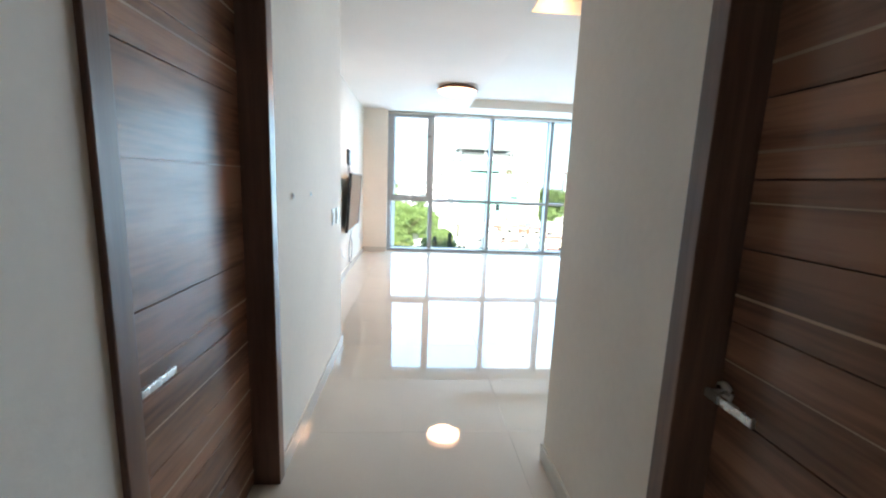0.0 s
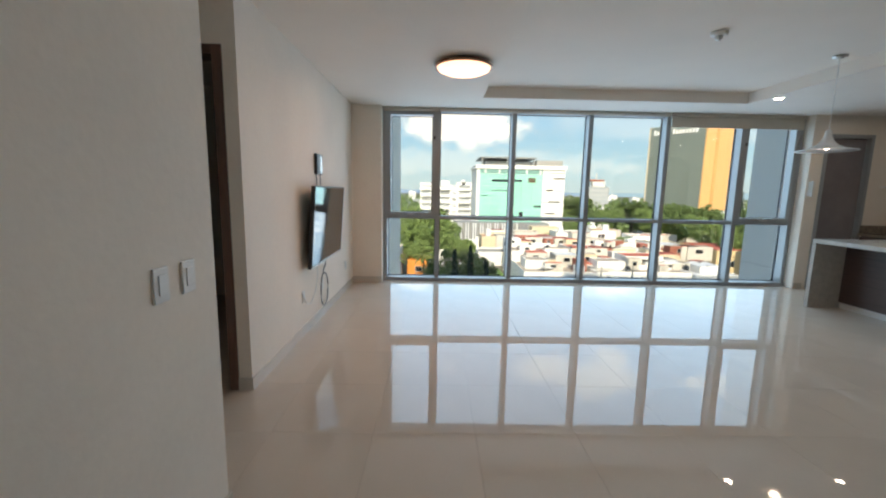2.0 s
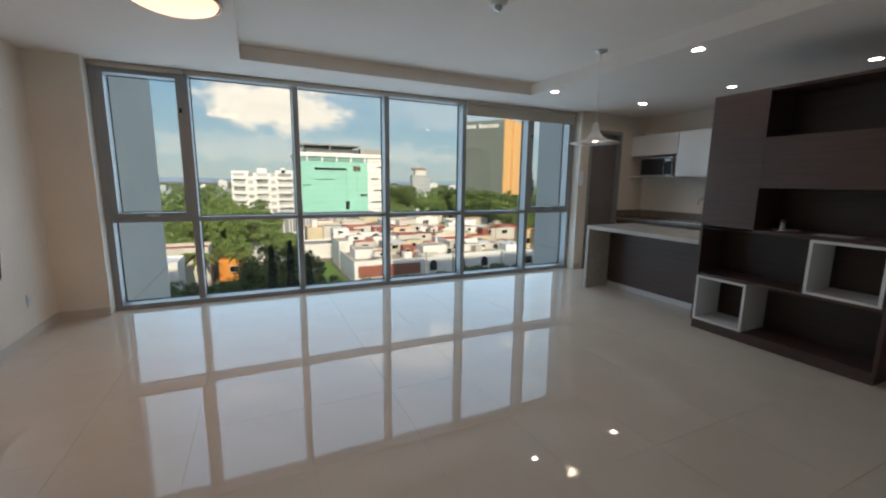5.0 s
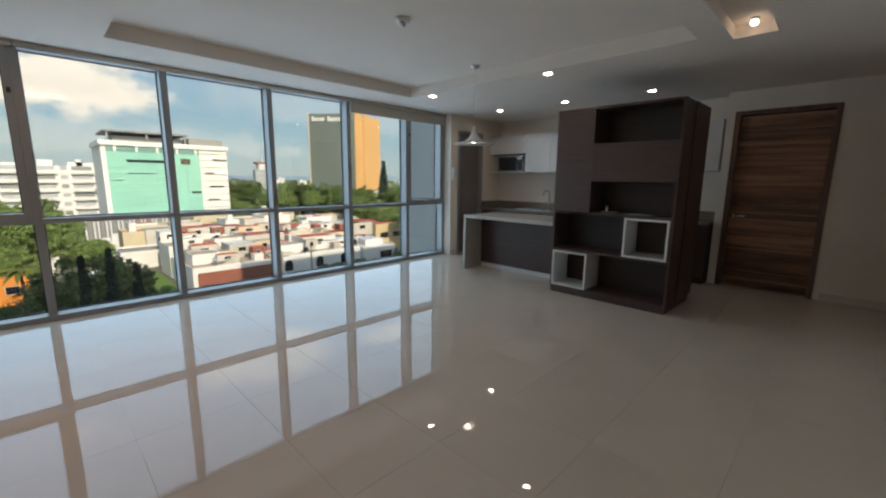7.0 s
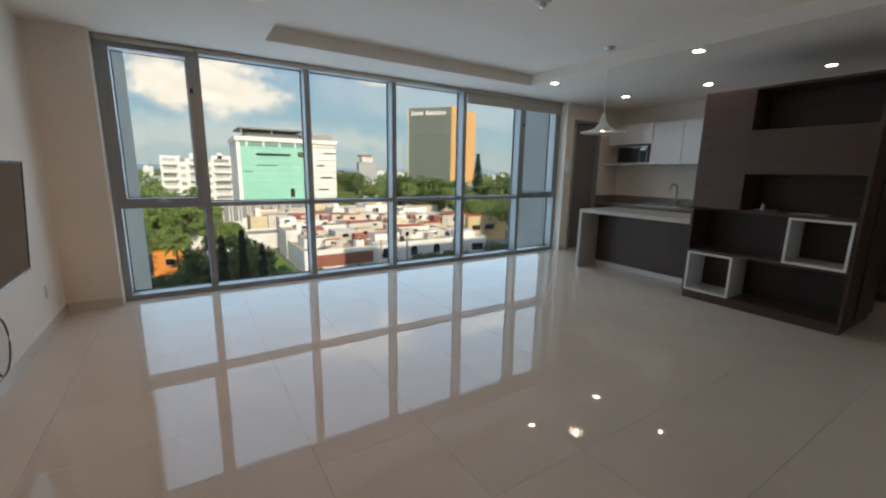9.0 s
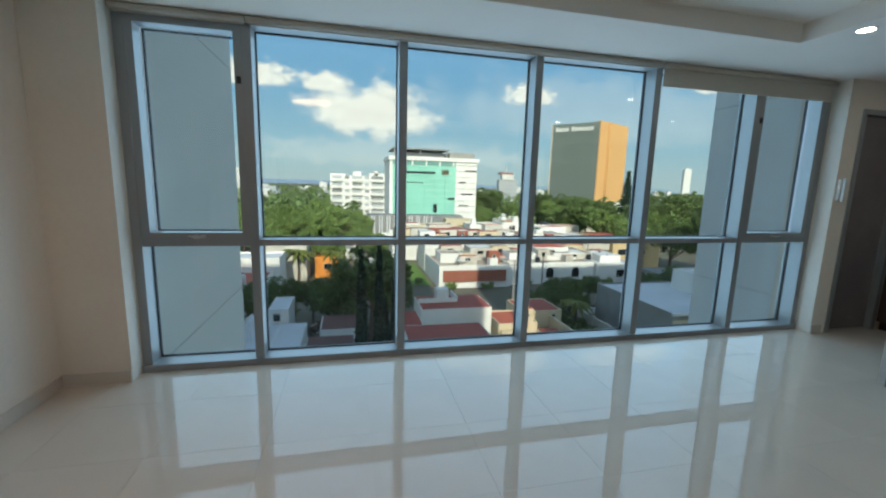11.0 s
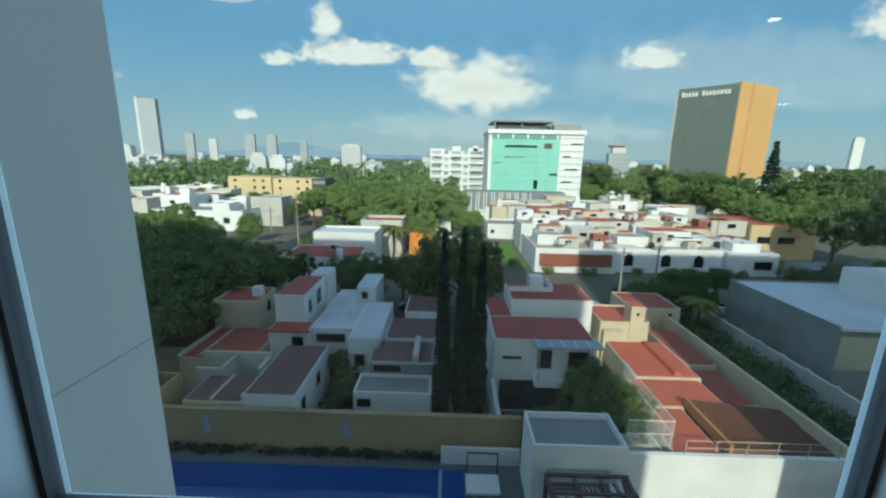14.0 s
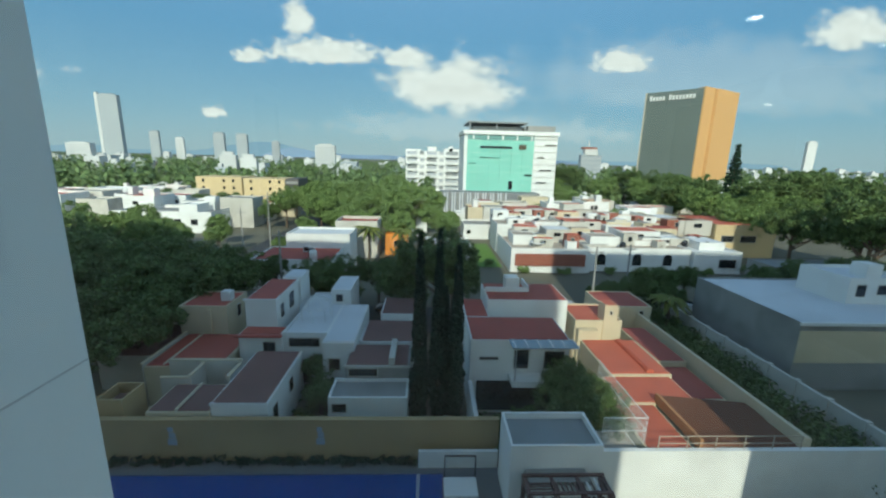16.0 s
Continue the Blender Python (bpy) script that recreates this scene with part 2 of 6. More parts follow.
CARGREY = surface("grey_car_paint", (0.36, 0.38, 0.40), 0.25, 2, 0.03, 0.0, metal=0.4, coat=0.6)
CARDARK = surface("dark_car_paint", (0.02, 0.022, 0.026), 0.2, 2, 0.05, 0.0, coat=0.6)
TYRE = surface("tyre_rubber", (0.02, 0.02, 0.02), 0.85)


# ---- mesh helpers ----
def box_into(bm, x0, x1, y0, y1, z0, z1, bevel=0.0):
    vs = [bm.verts.new((x, y, z)) for z in (z0, z1) for y in (y0, y1) for x in (x0, x1)]
    fs = [bm.faces.new([vs[i] for i in f]) for f in ((0, 2, 3, 1), (4, 5, 7, 6), (0, 1, 5, 4), (2, 6, 7, 3), (0, 4, 6, 2), (1, 3, 7, 5))]
    if bevel:
        edges = list({e for f in fs for e in f.edges})
        bmesh.ops.bevel(bm, geom=edges, offset=bevel, segments=2, affect="EDGES", profile=0.5)
    return bm


def box(x0, x1, y0, y1, z0, z1, bevel=0.0):
    return box_into(bmesh.new(), min(x0, x1), max(x0, x1), min(y0, y1), max(y0, y1), min(z0, z1), max(z0, z1), bevel)


def boxes(*rows, bevel=0.0):
    bm = bmesh.new()
    for r in rows:
        box_into(bm, *r, bevel)
    return bm


def lathe(profile, steps=40, x=0, y=0, z=0):
    """A turned body: rows of radius and height."""
    bm = bmesh.new()
    rings = []
    for r, h in profile:
        rings.append([bm.verts.new((x + r * math.cos(a), y + r * math.sin(a), z + h)) for a in (2 * math.pi * i / steps for i in range(steps))])
    for a, b in zip(rings, rings[1:]):
        for i in range(steps):
            bm.faces.new((a[i], a[(i + 1) % steps], b[(i + 1) % steps], b[i]))
    for ring in (rings[0], rings[-1]):
        bm.faces.new(ring)
    bmesh.ops.recalc_face_normals(bm, faces=bm.faces)
    return bm


def tube(points, radius, sides=8, bm=None):
    """A round bar along a line of points."""
    bm = bm or bmesh.new()
    pts = [Vector(p) for p in points]
    rings = []
    for i, p in enumerate(pts):
        d = (pts[min(i + 1, len(pts) - 1)] - pts[max(i - 1, 0)]).normalized()
        u = d.orthogonal().normalized() if abs(d.z) > 0.99 else d.cross(Vector((0, 0, 1))).normalized()
        v = d.cross(u)
        r = radius[i] if isinstance(radius, (list, tuple)) else radius
        rings.append([bm.verts.new(p + r * (math.cos(a) * u + math.sin(a) * v)) for a in (2 * math.pi * k / sides for k in range(sides))])
    for a, b in zip(rings, rings[1:]):
        for k in range(sides):
            bm.faces.new((a[k], a[(k + 1) % sides], b[(k + 1) % sides], b[k]))
    bm.faces.new(rings[0][::-1]), bm.faces.new(rings[-1])
    return bm


def link(name, bm, material, parent=None, smooth=False):
    me = bpy.data.meshes.new(name)
    bm.to_mesh(me)
    bm.free()
    me.materials.append(material)
    if smooth:
        for p in me.polygons:
            p.use_smooth = True
    ob = new(name, me)
    ob.parent = parent
    return ob


def part(name, bm, material, parent, label="", smooth=False):
    ob = link(name, bm, material, parent, smooth)
    return tagged(ob, label) if label else ob


def thing(name, label, category, group="", kind="", at=(0, 0, 0)):
    ob = new(name)
    ob.location = at
    return tagged(ob, label, category, group, kind)


def setting(name, bm, material, label, category):
    return tagged(link(name, bm, material), label, category, kind="structure")


# ---- the flat: walls, floor, ceiling ----
WEST, NORTH, EAST, SOUTH, HALL_W, HALL_E = -0.50, 7.78, 7.62, 1.79, -0.11, 1.15
CH, COF = 2.66, 2.80
setting("wall_west", box(WEST - 0.14, WEST, 4.47, 8.2, -0.1, 3.0), PLASTER, "off-white plaster living room wall", "wall")
recess = boxes((-0.59, WEST, 4.33, 4.47, -0.1, 3.0), (-2.6, -1.52, 4.33, 4.47, -0.1, 3.0), (-1.52, -0.59, 4.33, 4.47, 2.30, 3.0))
setting("wall_recess", recess, PLASTER, "off-white plaster wall with a bedroom doorway", "wall")
setting("wall_recess_end", box(-2.74, -2.6, 3.1, 7.0, -0.1, 3.0), PLASTER, "off-white plaster end wall of side passage", "wall")
setting("wall_bedroom_back", box(-2.6, WEST - 0.14, 6.9, 7.0, -0.1, 3.0), PLASTER, "plain bedroom back wall", "wall")
hall_w = boxes((HALL_W - 0.16, HALL_W, -1.6, 0.77, -0.1, 3.0), (HALL_W - 0.16, HALL_W, 1.71, 3.24, -0.1, 3.0), (HALL_W - 0.16, HALL_W, 0.77, 1.71, 2.40, 3.0),
               (-2.6, HALL_W - 0.16, 3.10, 3.24, -0.1, 3.0))
setting("wall_hall_west", hall_w, PLASTER, "off-white plaster hall wall with a doorway", "wall")
hall_e = boxes((HALL_E, HALL_E + 0.16, -1.6, 0.02, -0.1, 3.0), (HALL_E, HALL_E + 0.16, 0.95, SOUTH, -0.1, 3.0), (HALL_E, HALL_E + 0.16, 0.02, 0.95, 2.40, 3.0))
setting("wall_hall_east", hall_e, PLASTER, "off-white plaster hall wall with a doorway", "wall")
setting("wall_hall_end", box(HALL_W - 0.14, HALL_E + 0.14, -1.74, -1.6, -0.1, 3.0), PLASTER, "off-white plaster hall end wall", "wall")
south = boxes((HALL_E + 0.16, 6.45, SOUTH - 0.14, SOUTH, -0.1, 3.0), (7.50, EAST, SOUTH - 0.14, SOUTH, -0.1, 3.0), (6.45, 7.50, SOUTH - 0.14, SOUTH, 2.42, 3.0))
setting("wall_south", south, PLASTER, "off-white plaster wall with a dark doorway", "wall")
east = boxes((EAST, EAST + 0.12, SOUTH - 0.14, 2.53, -0.1, 3.0), (EAST, EAST + 0.12, 3.58, 3.68, -0.1, 3.0), (EAST, EAST + 0.12, 2.53, 3.58, 2.40, 3.0),
             (EAST + 0.12, 8.1, 3.56, 3.68, -0.1, 3.0))
setting("wall_east", east, PLASTER, "off-white plaster wall with an entrance door", "wall")
setting("wall_kitchen", box(7.96, 8.1, 3.68, NORTH, -0.1, 3.0), PLASTER, "white kitchen wall with a splashback", "wall")
north = boxes((WEST, -0.06, NORTH, 8.2, -0.1, 3.0), (6.42, 6.62, NORTH, 8.2, -0.1, 3.0), (7.36, 8.1, NORTH, 8.2, -0.1, 3.0), (6.62, 7.36, NORTH, 8.2, 2.38, 3.0),
              (-0.06, 6.42, 7.90, 8.2, 2.67, 3.0))
setting("wall_north", north, PLASTER, "off-white plaster piers round the window wall", "wall")
setting("wall_utility_back", box(6.5, 7.5, 8.25, 8.3, -0.1, 2.6), PLASTER, "plain wall behind the utility door", "wall")

cx0, cx1, cy0, cy1 = 1.37, 4.93, 3.45, 7.20
sx0, sx1, sy0, sy1 = 1.31, 5.14, 2.93, 3.23
ceil = boxes((-2.8, sx0, -1.8, 8.2, CH, 3.05), (sx1, 8.1, -1.8, 8.2, CH, 3.05), (sx0, sx1, -1.8, sy0, CH, 3.05), (sx0, sx1, sy1, cy0, CH, 3.05), (sx0, cx0, cy0, 7.90, CH, 3.05),
             (cx1, sx1, cy0, 7.90, CH, 3.05), (cx0, cx1, cy1, 7.90, CH, 3.05), (cx0, cx1, cy0, cy1, COF, 3.05), (sx0, sx1, sy0, sy1, CH + 0.10, 3.05))
setting("ceiling", ceil, CEIL, "white plasterboard ceiling with a raised tray", "ceiling")
floor = setting("floor", box(-2.8, 8.1, -1.8, 8.14, -0.2, -0.004), GROUT, "polished cream porcelain tile floor", "floor")

SK = 0.09
skirt = boxes((WEST, WEST + 0.012, 4.33, NORTH, 0, SK), (WEST, -0.06, NORTH - 0.012, NORTH, 0, SK), (-0.59, WEST + 0.012, 4.318, 4.33, 0, SK),
              (HALL_W, HALL_W + 0.012, 1.71, 3.252, 0, SK), (HALL_W - 1.0, HALL_W, 3.24, 3.252, 0, SK), (HALL_W, HALL_W + 0.012, -1.6, 0.77, 0, SK),
              (HALL_E - 0.012, HALL_E, 0.95, SOUTH, 0, SK), (HALL_E - 0.012, 6.39, SOUTH, SOUTH + 0.012, 0, SK), (EAST - 0.012, EAST, SOUTH, 2.47, 0, SK),
              (6.42, 6.56, NORTH - 0.012, NORTH, 0, SK), (-2.6, -1.58, 4.318, 4.33, 0, SK))
setting("baseboard", skirt, SKIRT, "low cream tile skirting along the walls", "skirting")


# ---- the window wall ----
GY = 8.10
MW = 0.034
MUL = (-0.03, 0.785, 1.943, 3.116, 4.312, 5.490, 6.395)
win = thing("window_1", "floor-to-ceiling aluminium window wall with six bays", "window", kind="structure")
part("sill", box(-0.06, 6.42, 7.925, 8.14, 0.0, 0.055, 0.004), ALU, win)
part("head", box(-0.06, 6.42, 7.95, 8.14, 2.615, 2.67), ALU, win)
for i, x in enumerate(MUL):
    part("mullion", box(x - MW, x + MW, 7.945, 8.13, 0.055, 2.615, 0.003), ALU, win)
for i, (a, b) in enumerate(zip(MUL, MUL[1:])):
    part("transom", box(a + MW, b - MW, 7.955, 8.125, 0.985, 1.035, 0.003), ALU, win)
    for z0, z1 in ((0.055, 0.985), (1.035, 2.615)):
        x0, x1 = a + MW, b - MW
        if i in (0, 5) and z0 > 1:
            w = 0.055
            part("casement_frame", boxes((x0, x1, 7.950, 8.06, z0, z0 + w), (x0, x1, 7.950, 8.06, z1 - w, z1), (x0, x0 + w, 7.950, 8.06, z0 + w, z1 - w), (x1 - w, x1, 7.950, 8.06, z0 + w, z1 - w)), ALU, win)
            part("latch", boxes(((x0 + x1) / 2 - 0.06, (x0 + x1) / 2 + 0.06, 7.930, 7.950, z0 + 0.015, z0 + 0.035), ((x0 + x1) / 2 - 0.015, (x0 + x1) / 2 + 0.015, 7.920, 7.950, z0 + 0.01, z0 + 0.045), bevel=0.003), STEEL, win)
            part("catch", box(x1 - 0.04 if i == 0 else x0 + 0.01, x1 - 0.01 if i == 0 else x0 + 0.04, 7.940, 7.950, 2.2, 2.25), BLACKPL, win)
            x0, x1, z0, z1 = x0 + w, x1 - w, z0 + w, z1 - w
        g = 0.009
        part("gasket", boxes((x0, x1, GY - 0.012, GY + 0.012, z0, z0 + g), (x0, x1, GY - 0.012, GY + 0.012, z1 - g, z1), (x0, x0 + g, GY - 0.012, GY + 0.012, z0 + g, z1 - g), (x1 - g, x1, GY - 0.012, GY + 0.012, z0 + g, z1 - g)), RUBBER, win)
        p = part("pane", box(x0 + g, x1 - g, GY - 0.003, GY + 0.003, z0 + g, z1 - g), GLASS, win)
        p.visible_shadow = False


def roller_blind(x0, x1, drop):
    b = thing("roller_blind", "beige fabric roller blind almost fully rolled up", "blind", "blinds at the window")
    part("roll", tube([(x0, 7.905, 2.635), (x1, 7.905, 2.635)], 0.024, 14), BLIND, b, smooth=True)
    if drop:
        part("fabric", box(x0 + 0.01, x1 - 0.01, 7.924, 7.926, 2.64 - drop, 2.64), BLIND, b)
        part("bottom_bar", box(x0 + 0.01, x1 - 0.01, 7.919, 7.931, 2.625 - drop, 2.645 - drop), BLIND, b)
    return b


roller_blind(-0.05, 0.79, 0.02), roller_blind(0.80, 4.30, 0.02), roller_blind(4.33, 6.40, 0.17)


# ---- doors ----
def lever(parent, x, y, z, nx, ny, along):
    """A lever handle on the wall side (nx, ny), pointing along."""
    hd = part("handle", lathe([(0.001, 0), (0.026, 0.0), (0.026, 0.008), (0.001, 0.008)], 24), STEEL, parent, "brushed steel lever handle", True)
    hd.matrix_basis = Matrix.Translation((x, y, z)) @ Vector((nx, ny, 0)).to_track_quat("Z", "Y").to_matrix().to_4x4()
    ax, ay = along
    a = Vector((x, y, z)) + 0.045 * Vector((nx, ny, 0))
    e = a + 0.13 * Vector((ax, ay, 0))
    bm = tube([(x, y, z), a], 0.008, 10)
    lo = [min(a[i], e[i]) - 0.006 for i in range(3)]
    hi = [max(a[i], e[i]) + 0.006 for i in range(3)]
    box_into(bm, lo[0], hi[0], lo[1], hi[1], z - 0.011, z + 0.011, 0.003)
    part("lever", bm, STEEL, parent)


def wall_door(name, axis, at, a0, a1, top, side, handle_at, seed, label, thick=0.16, seams=(), deep=0.10, hz=0.88):
    """A walnut door of horizontal boards in a frame; the wall's face lies at 'at' on the axis, the room on the side."""
    d = thing(name, label, "door", kind="structure")
    rnd = random.Random(seed)

    def b(u0, u1, n0, n1, z0, z1, bev=0.0):
        n0, n1 = at + side * n0, at + side * n1
        return box(n0, n1, u0, u1, z0, z1, bev) if axis == "x" else box(u0, u1, n0, n1, z0, z1, bev)

    w = 0.06
    for u0, u1 in ((a0 - 0.0, a0 + w), (a1 - w, a1)):
        part("jamb", b(u0, u1, -thick, 0.014, 0, top, 0.003), FRAMEWOOD, d)
    part("head_frame", b(a0 + w, a1 - w, -thick, 0.014, top - w, top, 0.003), FRAMEWOOD, d)
    leaf0, leaf1, z = a0 + w + 0.003, a1 - w - 0.003, 0.008
    part("leaf", b(leaf0, leaf1, -deep - 0.044, -deep - 0.014, 0.006, top - w - 0.004), FRAMEWOOD, d)
    cuts = list(seams)
    if not cuts:
        c = 0.0
        while c < top - 0.2:
            c += rnd.uniform(0.14, 0.27)
            cuts.append(c)
    cuts = [c for c in cuts if c < top - w - 0.05] + [top - w - 0.004]
    for c in cuts:
        bd = part("board", b(leaf0, leaf1, -deep - 0.014, -deep, z, c - 0.003, 0.0015), DOORWOOD[rnd.randrange(3)], d)
        if rnd.random() < 0.75 and c - z > 0.1:
            zz = z + (c - z) * rnd.uniform(0.25, 0.75)
            part("inlay", b(leaf0, leaf1, -deep, -deep + 0.0005, zz, zz + rnd.uniform(0.003, 0.007)), TAN, d)
        z = c
    nx, ny = (side, 0) if axis == "x" else (0, side)
    hx = at - side * deep
    toward = 1 if handle_at < (a0 + a1) / 2 else -1
    if axis == "x":
        lever(d, hx, handle_at, hz, nx, ny, (0, toward))
    else:
        lever(d, handle_at, hx, hz, nx, ny, (toward, 0))
    return d


wall_door("door_1", "x", HALL_W, 0.77, 1.71, 2.40, 1, 0.93, 3, "closed walnut hall door with horizontal grain", hz=0.84, seams=(0.22, 0.40, 0.56, 0.78, 1.02, 1.66, 1.79, 2.05))
wall_door("door_2", "x", HALL_E, 0.02, 0.95, 2.40, -1, 0.87, 5, "closed walnut hall door with pale inlay lines", seams=(0.2, 0.42, 0.60, 0.84, 1.06, 1.24, 1.40, 1.58, 1.78, 2.02))
wall_door("door_3", "x", EAST, 2.53, 3.58, 2.40, -1, 3.47, 8, "closed dark walnut entrance door", 0.12, deep=0.05, hz=1.0)
wall_door("door_4", "y", SOUTH, 6.45, 7.50, 2.42, 1, 6.6, 11, "closed dark walnut door in a plaster wall", 0.14, deep=0.06)
d5 = thing("door_5", "dark walnut bedroom door standing open inwards", "door", kind="structure")
part("jamb", box(-0.65, -0.59, 4.316, 4.47, 0, 2.30, 0.003), FRAMEWOOD, d5)
part("jamb", box(-1.52, -1.46, 4.316, 4.47, 0, 2.30, 0.003), FRAMEWOOD, d5)
part("head_frame", box(-1.46, -0.65, 4.316, 4.47, 2.24, 2.30, 0.003), FRAMEWOOD, d5)
part("leaf", box(-1.50, -1.46, 4.50, 5.24, 0.01, 2.23, 0.002), LAMSHADED, d5)
d6 = thing("door_6", "grey-brown frosted utility door in a slim frame", "door", kind="structure")
part("jamb", box(6.62, 6.67, NORTH - 0.012, 8.2, 0, 2.38), ALU, d6)
part("jamb", box(7.31, 7.36, NORTH - 0.012, 8.2, 0, 2.38), ALU, d6)
part("head_frame", box(6.67, 7.31, NORTH - 0.012, 8.2, 2.33, 2.38), ALU, d6)
part("panel", box(6.67, 7.31, 7.84, 7.87, 0.01, 2.33), FROST, d6)


# ---- ceiling fixtures ----
dome = thing("ceiling_lamp", "lit round ceiling lamp with a bronze ring", "ceiling lamp", "dome lamps", at=(1.02, 5.77, CH))
part("ring", lathe([(0.18, 0), (0.26, -0.018), (0.285, -0.038), (0.285, -0.050), (0.268, -0.055), (0.255, -0.042), (0.18, -0.018)], 48), COPPER, dome, "bronze ring", True)
part("shade", lathe([(0.262, -0.044), (0.25, -0.066), (0.20, -0.088), (0.12, -0.104), (0.04, -0.110), (0.001, -0.111)], 48), DOMEGLOW, dome, "glowing frosted glass bowl", True)
for x, y in ((1.48, 3.13), (5.02, 3.08)):
    rl = thing("recessed_lamp", "small warm lamp inside the ceiling slot", "recessed lamp", "lamps in the ceiling slot", at=(x, y, CH + 0.10))
    part("socket", lathe([(0.03, 0.0), (0.03, -0.02), (0.001, -0.02)], 20), WHITEPL, rl)
    part("bulb", lathe([(0.02, -0.018), (0.028, -0.035), (0.022, -0.052), (0.001, -0.058)], 20), glowing("lit_slot_bulb", (1.0, 0.58, 0.26), 14.0) if x < 3 else glowing("lit_white_slot_bulb", (1.0, 0.88, 0.74), 6.0), rl, smooth=True)
for x, y in ((5.07, 6.87), (5.07, 4.97), (6.72, 6.88), (6.76, 5.66), (6.78, 4.40)):
    dl = thing("downlight", "small lit recessed ceiling downlight", "downlight", "kitchen and tray downlights", at=(x, y, CH))
    part("trim_ring", lathe([(0.062, 0.0), (0.062, -0.004), (0.050, -0.006), (0.046, 0.0)], 28), WHITEPL, dl)
    part("lens", lathe([(0.047, 0.004), (0.047, -0.0025), (0.001, -0.0025)], 28), SPOTGLOW, dl)
sd = thing("smoke_detector", "white round smoke detector on the ceiling tray", "smoke detector", at=(3.16, 5.25, COF))
part("base", lathe([(0.065, 0), (0.065, -0.02), (0.05, -0.03), (0.001, -0.03)], 32), WHITEPL, sd, smooth=True)
part("sensor", lathe([(0.03, -0.028), (0.028, -0.055), (0.015, -0.065), (0.001, -0.066)], 24), STEEL, sd, smooth=True)
pd = thing("pendant_lamp", "white bell-shaped pendant lamp on a thin cord", "pendant lamp", at=(4.69, 5.73, 0))
part("canopy", lathe([(0.06, COF), (0.06, COF - 0.015), (0.02, COF - 0.025), (0.001, COF - 0.025)], 32), STEEL, pd, smooth=True)
part("cord", tube([(0, 0, COF - 0.02), (0, 0, 2.09)], 0.004, 8), WHITEPL, pd)
part("shade", lathe([(0.010, 2.10), (0.026, 2.085), (0.030, 2.045), (0.048, 1.995), (0.085, 1.95), (0.15, 1.918), (0.245, 1.896), (0.245, 1.889), (0.145, 1.908), (0.078, 1.94), (0.040, 1.985), (0.008, 2.03)], 48), WHITELAM, pd, smooth=True)
part("bulb", lathe([(0.001, 1.98), (0.026, 1.965), (0.034, 1.935), (0.026, 1.912), (0.001, 1.905)], 24), glowing("lit_bulb", (1.0, 0.9, 0.78), 14.0), pd, smooth=True)


# ---- living room wall: television and small fittings ----
# the television leans out and down from its bracket, turned a little to the window
tv = thing("television", "black flat television, switched off, tilted on a wall bracket", "television")
tv.matrix_basis = Matrix.Translation((WEST + 0.09, 6.12, 1.045)) @ Matrix.Rotation(radians(2.0), 4, "Z") @ Matrix.Rotation(radians(4.0), 4, "Y")
part("cabinet", box(-0.035, 0.0, -0.68, 0.68, -0.40, 0.40, 0.006), BLACKPL, tv)
part("screen", box(0.0, 0.003, -0.666, 0.666, -0.38, 0.386), SCREEN, tv, "dark glossy screen")
part("bezel", boxes((0.0, 0.007, -0.68, 0.68, 0.387, 0.40), (0.0, 0.007, -0.68, -0.667, -0.384, 0.387), (0.0, 0.007, 0.667, 0.68, -0.384, 0.387), bevel=0.002), BLACKPL, tv)
part("bottom_trim", box(0.0, 0.009, -0.68, 0.68, -0.40, -0.384, 0.002), STEEL, tv)
part("bracket", box(-0.095, -0.035, -0.18, 0.18, -0.17, 0.17), BLACKPL, tv)
rt = thing("router", "small black and silver router on the wall", "router")
part("case", box(WEST, WEST + 0.035, 5.90, 6.09, 1.57, 1.78, 0.006), BLACKPL, rt)
part("front", box(WEST + 0.035, WEST + 0.039, 5.99, 6.075, 1.585, 1.765, 0.001), STEEL, rt)
for y in (5.93, 6.06):
    part("cable", tube([(WEST + 0.012, y, 1.57), (WEST + 0.015, y + 0.01, 1.5), (WEST + 0.012, y, 1.44)], 0.004), BLACKPL, rt)


def plate(y, z, face, name, label, category, w=0.072, h=0.115):
    p = thing(name, label, category)
    part("plate", box(face, face + 0.008, y - w / 2, y + w / 2, z - h / 2, z + h / 2, 0.002), WHITEPL, p)
    part("rocker", box(face + 0.008, face + 0.012, y - 0.017, y + 0.017, z - 0.033, z + 0.033, 0.0015), WHITEPL, p)
    return p


plate(2.915, 1.095, HALL_W, "light_switch", "white light switch on the plaster wall", "switch")
plate(3.06, 1.095, HALL_W, "light_switch", "white light switch on the plaster wall", "switch")
plate(5.44, 0.38, WEST, "wall_outlet", "white wall outlet with a cable plugged in", "outlet")
plate(6.08, 0.36, WEST, "wall_outlet", "white wall outlet below the television", "outlet")
plate(7.25, 0.36, WEST, "wall_outlet", "white wall outlet near the window", "outlet")
for y in (1.97, 2.30):
    hk = thing("wall_hook", "tiny metal picture hook on the plaster wall", "hook", "hooks in the hall")
    part("hook_body", box(HALL_W, HALL_W + 0.009, y - 0.006, y + 0.006, 1.264, 1.288, 0.002), STEEL, hk)
tvc = thing("television_cable", "loose dark cable looping below the television", "cable")
part("loop", tube([(WEST + 0.02, 6.10 + 0.16 * math.sin(a) * (1 if a < 3.4 else 0.8), 0.30 + 0.19 * math.cos(a)) for a in (0.35 * k for k in range(19))], 0.006), BLACKPL, tvc)
